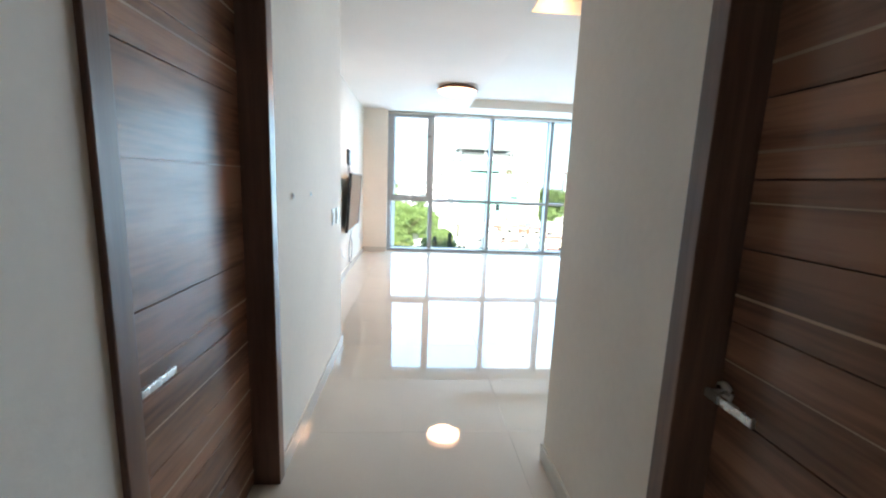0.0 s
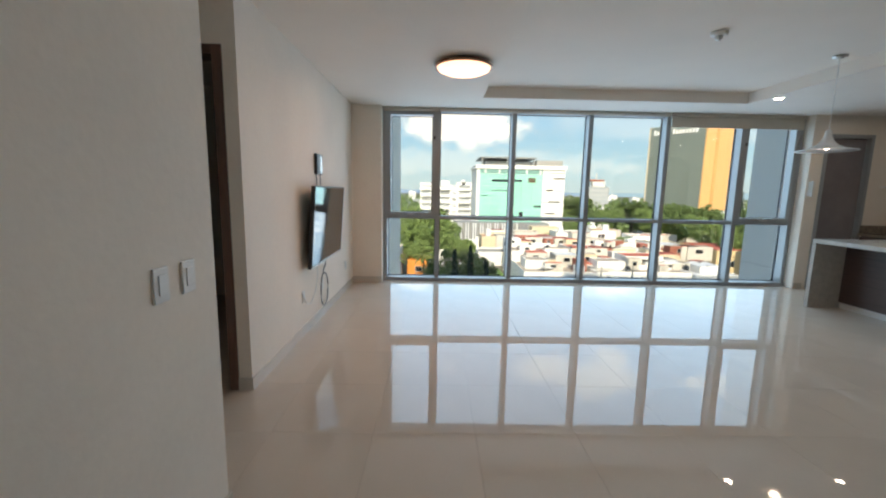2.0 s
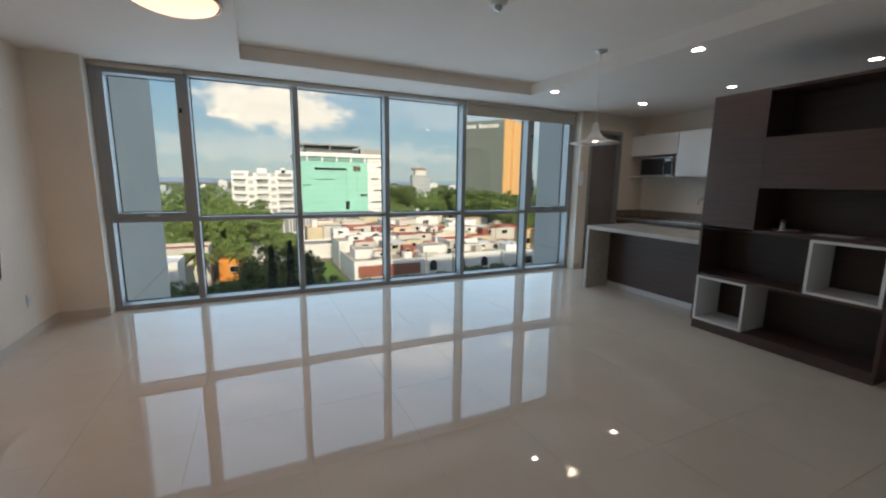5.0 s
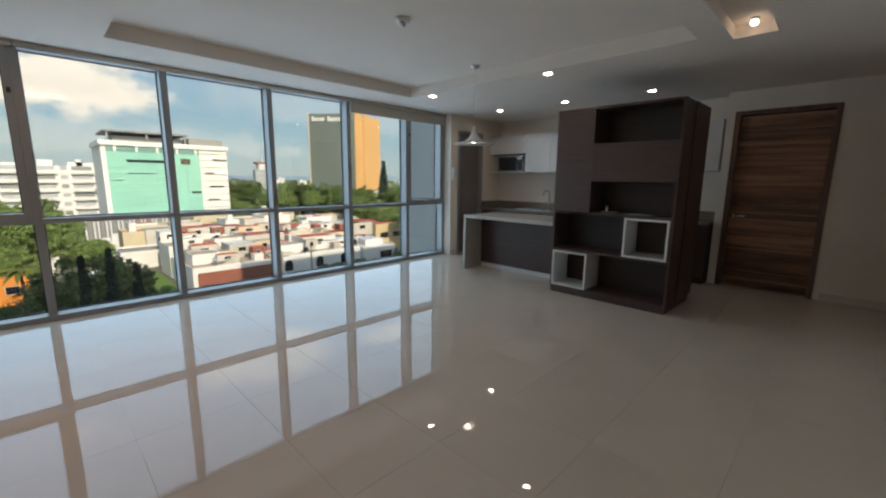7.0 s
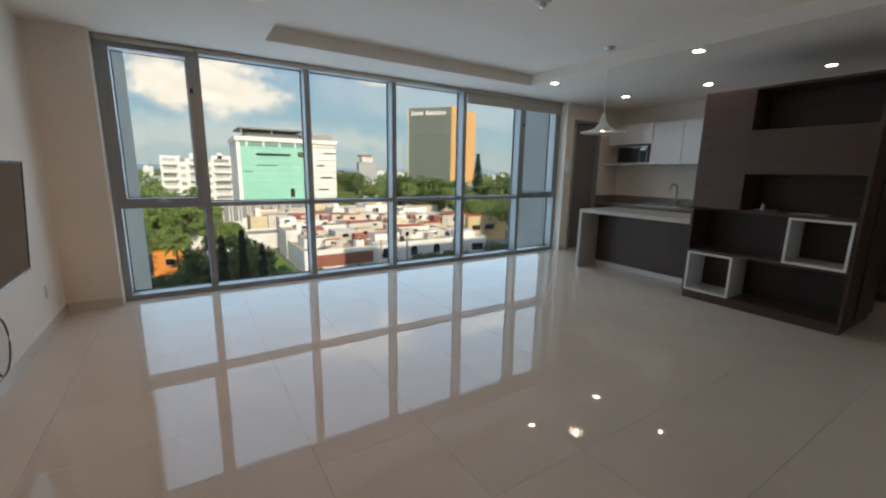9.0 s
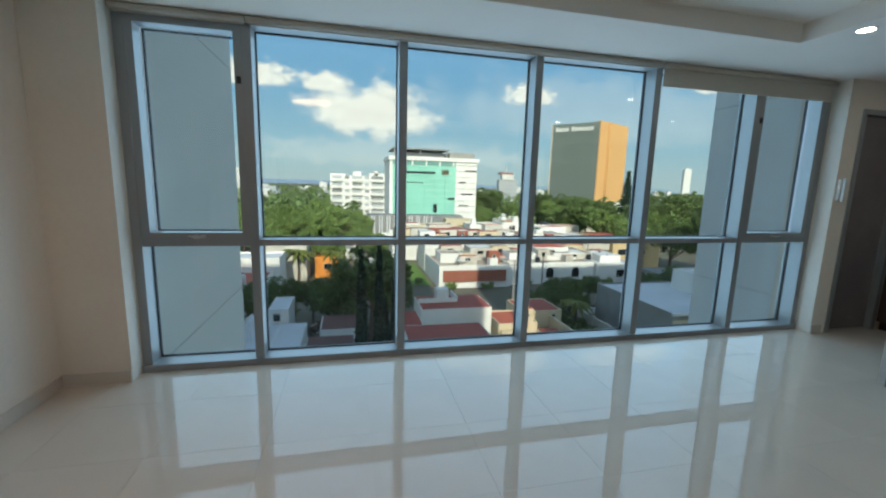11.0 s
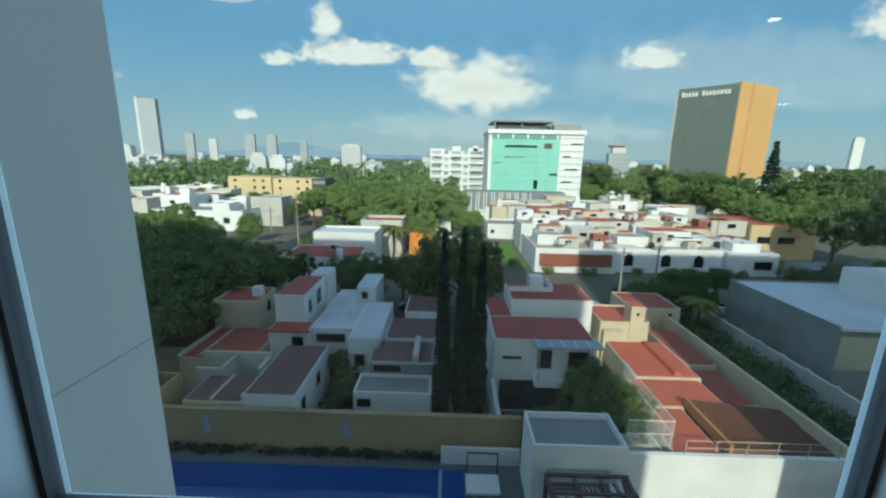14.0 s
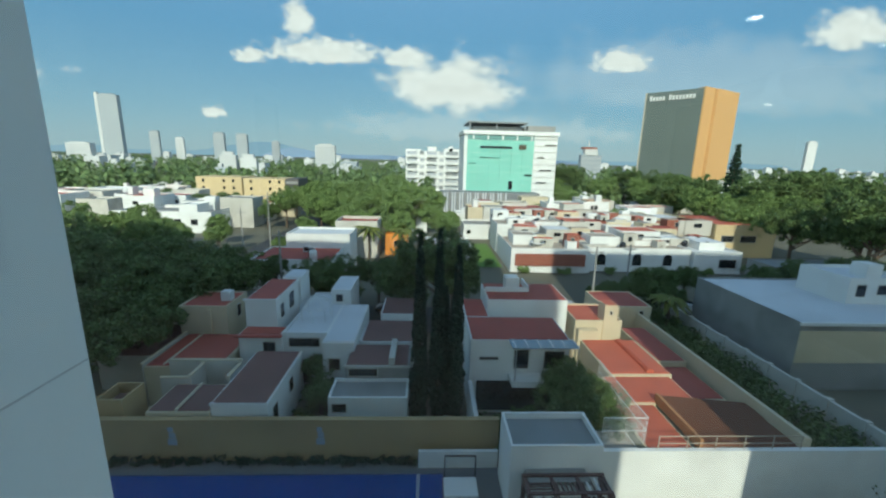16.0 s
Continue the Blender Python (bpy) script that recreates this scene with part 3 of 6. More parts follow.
part("lead", tube([(WEST + 0.03, 6.12, 0.65), (WEST + 0.03, 6.14, 0.58), (WEST + 0.025, 6.06, 0.52), (WEST + 0.02, 6.10, 0.49)], 0.006), BLACKPL, tvc)
pc = thing("power_cable", "thin white cable hanging from the television to an outlet", "cable")
part("lead", tube([(WEST + 0.03, 5.82, 0.66), (WEST + 0.03, 5.83, 0.5), (WEST + 0.03, 5.74, 0.36), (WEST + 0.025, 5.60, 0.27), (WEST + 0.02, 5.48, 0.30), (WEST + 0.012, 5.44, 0.36)], 0.005), WHITEPL, pc)
ic = thing("intercom", "white intercom handset on the pier beside the window", "intercom")
part("body", box(6.44, 6.52, NORTH - 0.035, NORTH, 1.45, 1.67, 0.008), WHITEPL, ic)
part("handset", box(6.455, 6.49, NORTH - 0.065, NORTH - 0.035, 1.44, 1.68, 0.01), WHITEPL, ic)

# ---- room divider shelf ----
sh = thing("shelf_divider", "dark laminate room divider with open niches and white boxes", "shelf unit")
X0, X1, XN = 5.53, 6.48, 5.90
part("body", box(XN, X1, 3.64, 5.06, 0.08, 2.31, 0.002), LAMSHADED, sh)
part("plinth", box(X0 + 0.01, X1 - 0.01, 3.65, 5.05, 0.0, 0.08), LAMWOOD, sh)
part("side_panel", box(X0, XN, 3.64, 3.665, 0.08, 2.31, 0.0015), LAMWOOD, sh)
part("side_panel", box(XN, X1, 3.625, 3.64, 0.08, 2.31, 0.0015), LAMWOOD, sh)
part("side_panel", box(X0, XN, 5.035, 5.06, 0.08, 1.05, 0.0015), LAMWOOD, sh)
part("top_panel", box(X0, XN, 3.665, 4.58, 2.285, 2.31, 0.0015), LAMWOOD, sh)
part("closed_panel", box(X0, XN, 4.58, 5.06, 1.05, 2.31, 0.0015), LAMWOOD, sh)
part("closed_panel", box(X0, XN, 3.665, 4.58, 1.45, 1.89, 0.0015), LAMWOOD, sh)
part("shelf_board", box(X0, XN, 3.665, 5.035, 1.045, 1.075, 0.0015), LAMWOOD, sh)
part("shelf_board", box(X0, XN, 3.665, 5.035, 0.565, 0.59, 0.0015), LAMWOOD, sh)
part("shelf_board", box(X0, XN, 3.665, 5.035, 0.08, 0.10, 0.0015), LAMWOOD, sh)
for y0, y1, z0, z1 in ((3.675, 4.15, 0.592, 1.042), (4.57, 5.033, 0.102, 0.562)):
    w = 0.022
    part("white_box", boxes((X0 - 0.012, XN - 0.002, y0, y1, z0, z0 + w), (X0 - 0.012, XN - 0.002, y0, y1, z1 - w, z1), (X0 - 0.012, XN - 0.002, y0, y0 + w, z0 + w, z1 - w), (X0 - 0.012, XN - 0.002, y1 - w, y1, z0 + w, z1 - w)), WHITELAM, sh, "white lacquered box frame")
tray = thing("flat_plate", "thin white plate lying on the divider shelf", "plate")
part("disc", lathe([(0.001, 1.078), (0.07, 1.078), (0.10, 1.088), (0.10, 1.091), (0.065, 1.082), (0.001, 1.082)], 32, 5.68, 4.40), WHITEPL, tray, smooth=True)
cup = thing("small_holder", "small grey metal holder on the divider shelf", "holder")
part("cup", lathe([(0.001, 1.083), (0.028, 1.083), (0.022, 1.11), (0.016, 1.17), (0.012, 1.17), (0.001, 1.10)], 24, 5.68, 4.43), STEEL, cup, smooth=True)
paper = thing("paper_sheet", "white sheet of paper lying on the divider shelf", "paper")
part("sheet", box(5.60, 5.80, 3.92, 4.18, 1.0755, 1.0775), WHITEPL, paper)

# ---- kitchen ----
isl = thing("breakfast_bar", "beige stone breakfast bar with a dark laminate front", "kitchen counter")
part("worktop", box(5.67, 6.60, 5.07, 6.755, 0.85, 0.90, 0.003), STONE, isl)
part("waterfall_leg", box(5.67, 6.60, 6.705, 6.755, 0.0, 0.85, 0.003), STONE, isl)
part("front_panel", box(6.08, 6.60, 5.07, 6.705, 0.075, 0.85), LAMWOOD, isl)
part("kick_strip", box(6.10, 6.58, 5.07, 6.705, 0.0, 0.075), WHITELAM, isl)
units = [(3.70, 4.50), (4.50, 5.30), (5.30, 6.10), (6.10, 6.90), (6.90, 7.76)]
for i, (y0, y1) in enumerate(units):
    c = thing("base_cabinet", "dark laminate base cabinet under granite worktop", "cabinet", "kitchen base cabinets")
    part("carcass", box(7.37, 7.95, y0, y1, 0.1, 0.86), LAMSHADED, c)
    part("plinth", box(7.42, 7.95, y0, y1, 0, 0.1), LAMSHADED, c)
    part("door", box(7.35, 7.37, y0 + 0.003, y1 - 0.003, 0.105, 0.84, 0.002), LAMWOOD, c)
wt = thing("granite_worktop", "speckled brown granite worktop with upstand", "worktop")
part("slab", boxes((7.32, 7.96, 3.68, 6.20, 0.86, 0.90), (7.32, 7.96, 6.95, 7.78, 0.86, 0.90), (7.32, 7.42, 6.20, 6.95, 0.86, 0.90), (7.84, 7.96, 6.20, 6.95, 0.86, 0.90)), GRANITE, wt)
part("upstand", boxes((7.94, 7.958, 3.68, 7.76, 0.90, 1.02), (7.34, 7.94, 7.76, 7.778, 0.90, 1.02)), GRANITE, wt)
sk = thing("kitchen_sink", "stainless steel sink let into the granite worktop", "sink")
part("bowl", boxes((7.40, 7.86, 6.18, 6.97, 0.902, 0.907), (7.42, 7.84, 6.2, 6.95, 0.72, 0.725)), STEEL, sk)
fa = thing("kitchen_faucet", "chrome gooseneck kitchen faucet", "faucet")
part("base", lathe([(0.03, 0.90), (0.03, 0.915), (0.018, 0.93), (0.001, 0.93)], 24, 7.89, 6.50), STEEL, fa, smooth=True)
part("spout", tube([(7.89, 6.50, 0.92), (7.89, 6.50, 1.16), (7.88, 6.50, 1.23), (7.84, 6.51, 1.27), (7.79, 6.53, 1.27), (7.75, 6.54, 1.23), (7.74, 6.545, 1.18)], 0.013, 12), STEEL, fa, smooth=True)
part("lever", tube([(7.89, 6.50, 0.98), (7.88, 6.43, 1.02)], 0.007, 8), STEEL, fa)
ups = [(3.70, 4.50), (4.50, 5.10), (5.10, 5.72), (5.72, 6.36), (6.36, 6.88)]
for y0, y1 in ups:
    c = thing("wall_cabinet", "white gloss wall cabinet above the worktop", "cabinet", "kitchen wall cabinets")
    part("carcass", box(7.625, 7.958, y0, y1, 1.61, 2.32), WHITELAM, c)
    part("door", box(7.605, 7.625, y0 + 0.002, y1 - 0.002, 1.612, 2.318, 0.002), WHITELAM, c)
c = thing("wall_cabinet", "short white gloss wall cabinet above the microwave", "cabinet", "kitchen wall cabinets")
part("carcass", box(7.625, 7.958, 6.88, 7.775, 1.97, 2.32), WHITELAM, c)
part("door", box(7.605, 7.625, 6.884, 7.772, 1.972, 2.318, 0.002), WHITELAM, c)
part("side_panel", box(7.61, 7.958, 6.88, 6.90, 1.61, 1.97), WHITELAM, c)
part("open_shelf", box(7.56, 7.958, 6.90, 7.775, 1.60, 1.62), WHITELAM, c)
mw = thing("microwave", "black and silver microwave on an open shelf", "microwave")
part("case", box(7.57, 7.94, 6.93, 7.52, 1.625, 1.93, 0.006), STEEL, mw)
part("door_glass", box(7.562, 7.57, 7.08, 7.50, 1.645, 1.91, 0.002), BLACKPL, mw, "dark glass door")
part("control_panel", box(7.562, 7.57, 6.94, 7.07, 1.645, 1.91, 0.002), BLACKPL, mw)
part("display", box(7.560, 7.562, 6.955, 7.055, 1.86, 1.895), STEEL, mw)

# ---- outside: this tower, which shades the gardens ----
GZ = -16.0
setting("tower_lower_walls", box(-45, 9.4, -14, 8.13, GZ, -0.21), TOWERW, "pale rendered tower storeys below the flat", "building")
setting("tower_upper_walls", box(-45, 9.4, -14, 8.2, 3.06, 23.5), TOWERW, "pale rendered tower storeys above the flat", "building")
setting("tower_side_west", box(-45, -2.81, -14, 8.2, -0.2, 3.05), TOWERW, "pale rendered tower wall", "building")
setting("tower_side_east", box(8.11, 9.4, -14, 8.2, -0.2, 3.05), TOWERW, "pale rendered tower wall", "building")
setting("tower_back", box(-2.8, 8.1, -14, -1.81, -0.2, 3.05), TOWERW, "pale rendered tower wall", "building")
for nm, x0, x1, fx in (("wing_wall_west", -12, -0.05, -0.05), ("wing_wall_east", 7.92, 9.4, 7.92)):
    s = 1 if fx < 0 else -1
    w = setting(nm, box(x0, x1, 8.21, 10.84, GZ, 23.5), FIN, "smooth white wing wall beside the window", "wall")
    for z in (-12.1, -9.1, -6.1, -3.08, -0.06, 2.96, 6.0, 9.0, 12.0, 15.0, 18.0):
        part("panel_joint", box(fx, fx + s * 0.003, 8.22, 10.84, z, z + 0.014), JOINT, w)
setting("neighbour_tower", box(17.5, 60, -14, 4, GZ, 26), TOWERW, "pale rendered neighbouring tower", "building")

# ---- outside: ground ----
gm = bmesh.new()
bmesh.ops.create_grid(gm, x_segments=2, y_segments=2, size=4500)
g = setting("ground", gm, GROUND, "dusty urban ground reaching to the horizon", "ground")
g.location = (0, 0, GZ - 0.06)
setting("parking_lot", box(11.4, 60, 4.2, 24.9, GZ - 0.05, GZ), PARKING, "worn paved parking strip by the white wall", "pavement")
setting("pool_deck", boxes((-30, 11.4, 27.65, 28.5, GZ - 0.05, GZ + 0.02), (3.75, 11.4, 11, 27.65, GZ - 0.05, GZ + 0.02), (-30, 3.75, 10.9, 15, GZ - 0.05, GZ + 0.02)), DECK, "dark grey stone pool deck", "pavement")
setting("street", box(-60, 80, 46.5, 54, GZ - 0.05, GZ), ASPHALT, "asphalt street between the houses", "road")
setting("side_street", box(-31, -24, 54, 140, GZ - 0.05, GZ), ASPHALT, "asphalt side street running away", "road")

pool = thing("swimming_pool", "large blue swimming pool with still water", "pool", kind="structure")
part("water", box(-29.7, 2.22, 15, 27.45, GZ - 0.04, GZ - 0.01), WATER, pool)
part("divider", box(2.22, 2.40, 15, 27.45, GZ - 0.04, GZ + 0.02), surface("pale_pool_edge", (0.30, 0.36, 0.45), 0.5), pool)
part("water", box(2.40, 3.70, 15, 27.45, GZ - 0.04, GZ - 0.01), WATER, pool)
part("coping", box(-29.7, 3.75, 27.45, 27.65, GZ - 0.04, GZ + 0.04), POOLEDGE, pool)
ow = setting("garden_wall", box(-32, 7.0, 28.55, 28.8, GZ, -13.35), OCHRE, "ochre painted garden wall behind the pool", "wall")
part("wall_cap", box(-32, 7.0, 28.5, 28.85, -13.35, -13.27), OCHRE, ow)
for x in (-11.8, -3.4):
    a = thing("wall_ornament", "faded blue and grey painted plaque on the garden wall", "plaque", "plaques on the pool wall")
    part("plaque", boxes((x - 0.25, x + 0.25, 28.52, 28.55, -14.9, -14.5), (x - 0.15, x + 0.2, 28.52, 28.55, -14.45, -14.1), (x - 0.2, x + 0.1, 28.52, 28.55, -14.05, -13.75)), surface("faded_blue", (0.30, 0.36, 0.42), 0.8), a)
setting("white_low_wall", box(2.3, 6.9, 27.9, 28.1, GZ, -14.9), WHITEW, "low white wall at the pool corner", "wall")
setting("boundary_wall", box(11.5, 60, 25.0, 25.25, GZ, -12.55), WHITEW, "tall white boundary wall along the parking", "wall")
sl = thing("pool_daybed", "white daybed on a dark slatted deck", "daybed")
part("mattress", box(3.7, 5.5, 25.4, 26.7, GZ + 0.32, GZ + 0.5, 0.05), WHITEW, sl)
part("base", box(3.65, 5.55, 25.3, 26.8, GZ + 0.02, GZ + 0.32), DECK, sl)
sg = thing("shower_frame", "dark metal frame beside the pool", "frame")
for x in (3.75, 5.45):
    part("post", box(x, x + 0.07, 27.0, 27.07, GZ + 0.02, GZ + 1.5), CARDARK, sg)
part("crossbar", box(3.75, 5.52, 27.0, 27.07, GZ + 1.5, GZ + 1.57), CARDARK, sg)


# ---- outside: houses ----
def leaf_mesh(name, centres, radii, per, size, seed, flat=0.8):
    """Many small leaf blades round clump centres, built in one go."""
    r = np.random.RandomState(seed)
    c = np.repeat(np.array(centres), per, axis=0)
    rad = np.repeat(np.array(radii), per)
    d = r.normal(size=c.shape)
    d /= np.linalg.norm(d, axis=1, keepdims=True)
    p = c + d * (rad * r.uniform(0.55, 1.05, len(c)))[:, None] * np.array([1, 1, flat])
    a = r.normal(size=p.shape)
    a /= np.linalg.norm(a, axis=1, keepdims=True)
    b = np.cross(a, d + 0.3 * r.normal(size=p.shape))
    b /= np.linalg.norm(b, axis=1, keepdims=True) + 1e-9
    s = (size * r.uniform(0.6, 1.4, len(p)))[:, None]
    verts = np.stack([p - a * s, p + b * s * 0.6, p + a * s, p - b * s * 0.6], 1).reshape(-1, 3)
    faces = np.arange(len(verts)).reshape(-1, 4)
    me = bpy.data.meshes.new(name)
    me.from_pydata(verts.tolist(), [], faces.tolist())
    return me


def window(parent, face, n, a0, a1, z0, z1):
    """A framed window on a wall face: '-y', '+x' or '-x', at the wall's plane n."""
    def b(u0, u1, d0, d1, w0, w1):
        if face == "-y":
            return box(u0, u1, n - d1, n - d0, w0, w1)
        s = 1 if face == "+x" else -1
        return box(n + s * d0, n + s * d1, u0, u1, w0, w1)
    f = part("window", b(a0, a1, -0.02, 0.03, z0, z1), DIRTYW, parent)
    k = 0.07
    part("pane", b(a0 + k, a1 - k, 0.03, 0.036, z0 + k, z1 - k), DARKGL, f)


def building(name, label, x0, x1, y0, y1, z1, wall=None, roof=None, wins=(), parapet=0.35, z0=GZ, category="house", group="", top=True):
    wall, roof = wall or WHITEW, roof or WHITEROOF
    h = thing(name, label, category, group)
    part("wall", box(x0, x1, y0, y1, z0, z1 - (parapet if top else 0)), wall, h)
    if top:
        zr = z1 - parapet
        part("roof", box(x0 + 0.12, x1 - 0.12, y0 + 0.12, y1 - 0.12, zr, zr + 0.06), roof, h)
        if parapet > 0.1:
            part("parapet", boxes((x0, x1, y0, y0 + 0.12, zr, z1), (x0, x1, y1 - 0.12, y1, zr, z1), (x0, x0 + 0.12, y0 + 0.12, y1 - 0.12, zr, z1), (x1 - 0.12, x1, y0 + 0.12, y1 - 0.12, zr, z1)), wall, h)
    for face, a0, a1, w0, w1 in wins:
        window(h, face, {"-y": y0, "+x": x1, "-x": x0}[face], a0, a1, w0, w1)
    return h


# pool house, pergola
ph = building("pool_house", "white pool house with a sunken grey roof", 6.85, 11.45, 24.75, 27.45, -12.0, WHITEW, GREYROOF, parapet=0.4)
part("canopy", box(7.6, 10.6, 23.9, 24.75, -13.5, -13.3), CONCRETE, ph)
pg = thing("pergola", "dark brown timber pergola with louvred panels", "pergola", at=(9.35, 0, 0))
for x in (-1.9, -0.63, 0.63, 1.9):
    part("beam", box(x - 0.09, x + 0.09, 16.5, 24.4, -13.5, -13.25), PERGOLA, pg)
for k in range(8):
    part("crossbeam", box(-2.0, 2.0, 16.6 + 1.08 * k, 16.75 + 1.08 * k, -13.27, -13.17), PERGOLA, pg)
    for j in range(3):
        if k < 7:
            turn = (k + j) % 3
            for q in range(5):
                xa, ya = -1.78 + 1.27 * j, 16.82 + 1.08 * k
                part("slat", box(xa + 0.22 * q, xa + 0.22 * q + 0.10, ya, ya + 0.85, -13.36, -13.32) if turn else box(xa, xa + 1.02, ya + 0.17 * q, ya + 0.17 * q + 0.09, -13.36, -13.32), WHITEROOF if (turn == 2 and q % 2) else PERGOLA, pg)
for x in (-1.9, 1.9):
    for y in (16.7, 20.4, 24.2):
        part("post", box(x - 0.09, x + 0.09, y - 0.09, y + 0.09, GZ, -13.5), PERGOLA, pg)

# gardens behind the wall, west to east
def low_wall(label, *rows, mat=None):
    """Free-standing pale masonry walls with a thin cap, one thing."""
    w = thing("courtyard_wall", label, "wall", "courtyard walls")
    for x0, x1, y0, y1, z in rows:
        part("wall", box(x0, x1, y0, y1, GZ, z - 0.06), mat or DIRTYW, w)
        part("cap", box(x0 - 0.02, x1 + 0.02, y0 - 0.02, y1 + 0.02, z - 0.06, z), CREAMW, w)
    return w


building("shaded_annex", "low house with a dark maroon roof under trees", -21.6, -17.1, 36.0, 42.2, -13.3, DIRTYW, BROWNROOF, parapet=0.12)
building("courtyard_house", "low cream house with a red coated flat roof", -16.8, -11.7, 33.95, 39.3, -12.9, CREAMW, REDROOF, parapet=0.08)
building("courtyard_house", "low cream house with a weathered maroon roof", -13.4, -9.8, 28.95, 31.9, -13.0, CREAMW, BROWNROOF, parapet=0.08)
low_wall("pale parapet walls round a small patio", (-14.9, -10.0, 33.7, 33.9, -12.3), (-10.2, -10.0, 31.95, 33.7, -12.5), (-14.4, -12.6, 31.95, 32.1, -12.6), (-12.6, -12.45, 31.95, 33.7, -12.45))
low_wall("pale ridge wall along a red roof", (-15.55, -15.47, 34.1, 39.2, -12.82), (-17.0, -16.85, 33.9, 39.3, -12.75))
low_wall("pale kerb across a maroon roof", (-11.75, -11.65, 29.0, 31.85, -12.9))
building("water_tank_house", "small hollow ochre block beside the garden wall", -16.3, -14.7, 29.1, 31.0, -12.4, OCHRE, BROWNROOF, parapet=0.7)
ch = building("cream_house", "cream two-storey house with a red flat roof", -17.4, -13.6, 39.4, 43.2, -10.6, CREAMW, REDROOF, [("+x", 41.1, 41.8, -12.2, -11.1)], parapet=0.16)
part("pilaster", box(-15.1, -14.85, 39.25, 39.4, GZ, -10.9), CREAMW, ch)
building("tank_base", "white water tank on the cream house roof", -14.75, -13.95, 40.9, 41.6, -9.85, WHITEW, WHITEW, parapet=0.05, z0=-10.8)
gh = building("garden_house", "white single-storey house with a maroon roof", -9.75, -6.5, 29.05, 35.6, -12.55, WHITEW, BROWNROOF, [("+x", 29.7, 30.5, -14.4, -13.3), ("+x", 32.6, 33.4, -14.2, -13.2)], parapet=0.05)
part("fascia", boxes((-9.8, -6.45, 29.0, 29.05, -12.72, -12.52), (-6.5, -6.45, 29.05, 35.6, -12.72, -12.52)), WHITEW, gh)
cv = building("canopy_house", "white villa wing with a red canopy roof", -11.5, -8.3, 36.6, 38.1, -11.75, WHITEW, REDROOF, [("-y", -9.75, -8.75, -13.3, -12.3)], parapet=0.02)
part("canopy", box(-11.7, -8.2, 36.2, 36.6, -11.85, -11.73), REDROOF, cv)
vv = building("villa_tower", "white villa upper storey with a maroon roof", -11.5, -9.1, 38.1, 43.6, -9.5, WHITEW, REDROOF, [("+x", 38.9, 39.7, -11.4, -10.2), ("+x", 41.0, 42.2, -11.4, -10.0)], parapet=0.05)
part("roof_edge", boxes((-11.6, -9.0, 38.0, 38.1, -9.62, -9.46), (-9.1, -9.0, 38.1, 43.6, -9.62, -9.46)), WHITEW, vv)
building("villa_stair", "small white stair house behind the villa", -10.5, -8.9, 43.7, 46.4, -9.3, WHITEW, WHITEROOF, parapet=0.1)
building("villa_terrace", "white villa with a broad white roof terrace", -8.3, -4.9, 36.9, 46.4, -11.7, WHITEW, WHITEROOF, [("-y", -7.9, -5.5, -12.9, -12.1), ("-y", -7.4, -6.3, -16.0, -13.9)], parapet=0.2)
building("villa_wing", "white villa wing with a white roof", -4.9, -2.6, 35.2, 43.0, -11.6, WHITEW, WHITEROOF, [("-y", -4.5, -3.6, -13.9, -12.9)], parapet=0.1)
building("villa_annex", "white roof room on the villa terrace", -6.1, -4.3, 43.4, 47.8, -10.4, WHITEW, WHITEROOF, [("-y", -5.7, -5.0, -11.6, -10.8)], parapet=0.12)
building("villa_shed", "white lean-to roof beside the villa", -2.55, -1.5, 37.2, 39.6, -12.4, WHITEW, WHITEROOF, parapet=0.03)
dg = thing("roof_gazebo", "white metal dome frame on the villa terrace", "gazebo")
for k in range(8):
    a = math.pi * k / 4
    part("rib", tube([(-6.6 + 1.3 * math.cos(a) * c, 40.2 + 1.3 * math.sin(a) * c, -11.9 + z) for c, z in ((1, 0), (1, 1.2), (0.85, 1.55), (0.45, 1.85), (0.02, 1.95))], 0.035, 6), WHITEW, dg)
part("ring", tube([(-6.6 + 1.3 * math.cos(a), 40.2 + 1.3 * math.sin(a), -10.7) for a in np.linspace(0, 2 * math.pi, 17)], 0.03, 6), WHITEW, dg)
mh = building("mid_house", "small white house with a low parapet", -3.5, 1.5, 30.8, 33.1, -13.3, WHITEW, CONCRETE, [("-y", -3.3, -2.3, -14.4, -13.7)], parapet=0.25)
part("awning", box(-2.9, 0.4, 29.6, 30.8, -15.0, -14.93), surface("teal_awning", (0.10, 0.22, 0.24), 0.5), mh)
# its wide window is a dark panel for the shade in the open porch
mu = building("mid_house_upper", "weathered house with a maroon slab roof over a dark porch panel", -2.9, 1.5, 33.2, 36.5, -12.4, CONCRETE, BROWNROOF, [("-y", -2.7, -0.6, -13.25, -12.6)], parapet=0.06)
part("fascia", box(-3.0, 1.6, 33.1, 33.2, -12.52, -12.38), DIRTYW, mu)
part("side_stack", box(0.1, 0.5, 33.3, 36.4, -12.4, -11.9), DIRTYW, mu)
building("brown_roof_house", "weathered brown-roofed house behind the cypresses", -2.4, 1.8, 36.8, 41.0, -12.3, WHITEW, BROWNROOF, parapet=0.08)
building("brown_roof_house", "white house with a brown roof beyond the cypresses", -1.4, 2.6, 41.8, 46.0, -12.0, WHITEW, BROWNROOF, parapet=0.08)
building("party_wall", "white party wall beside the cypress row", 5.6, 5.85, 29.0, 33.1, -13.4, WHITEW, WHITEW, parapet=0.05)
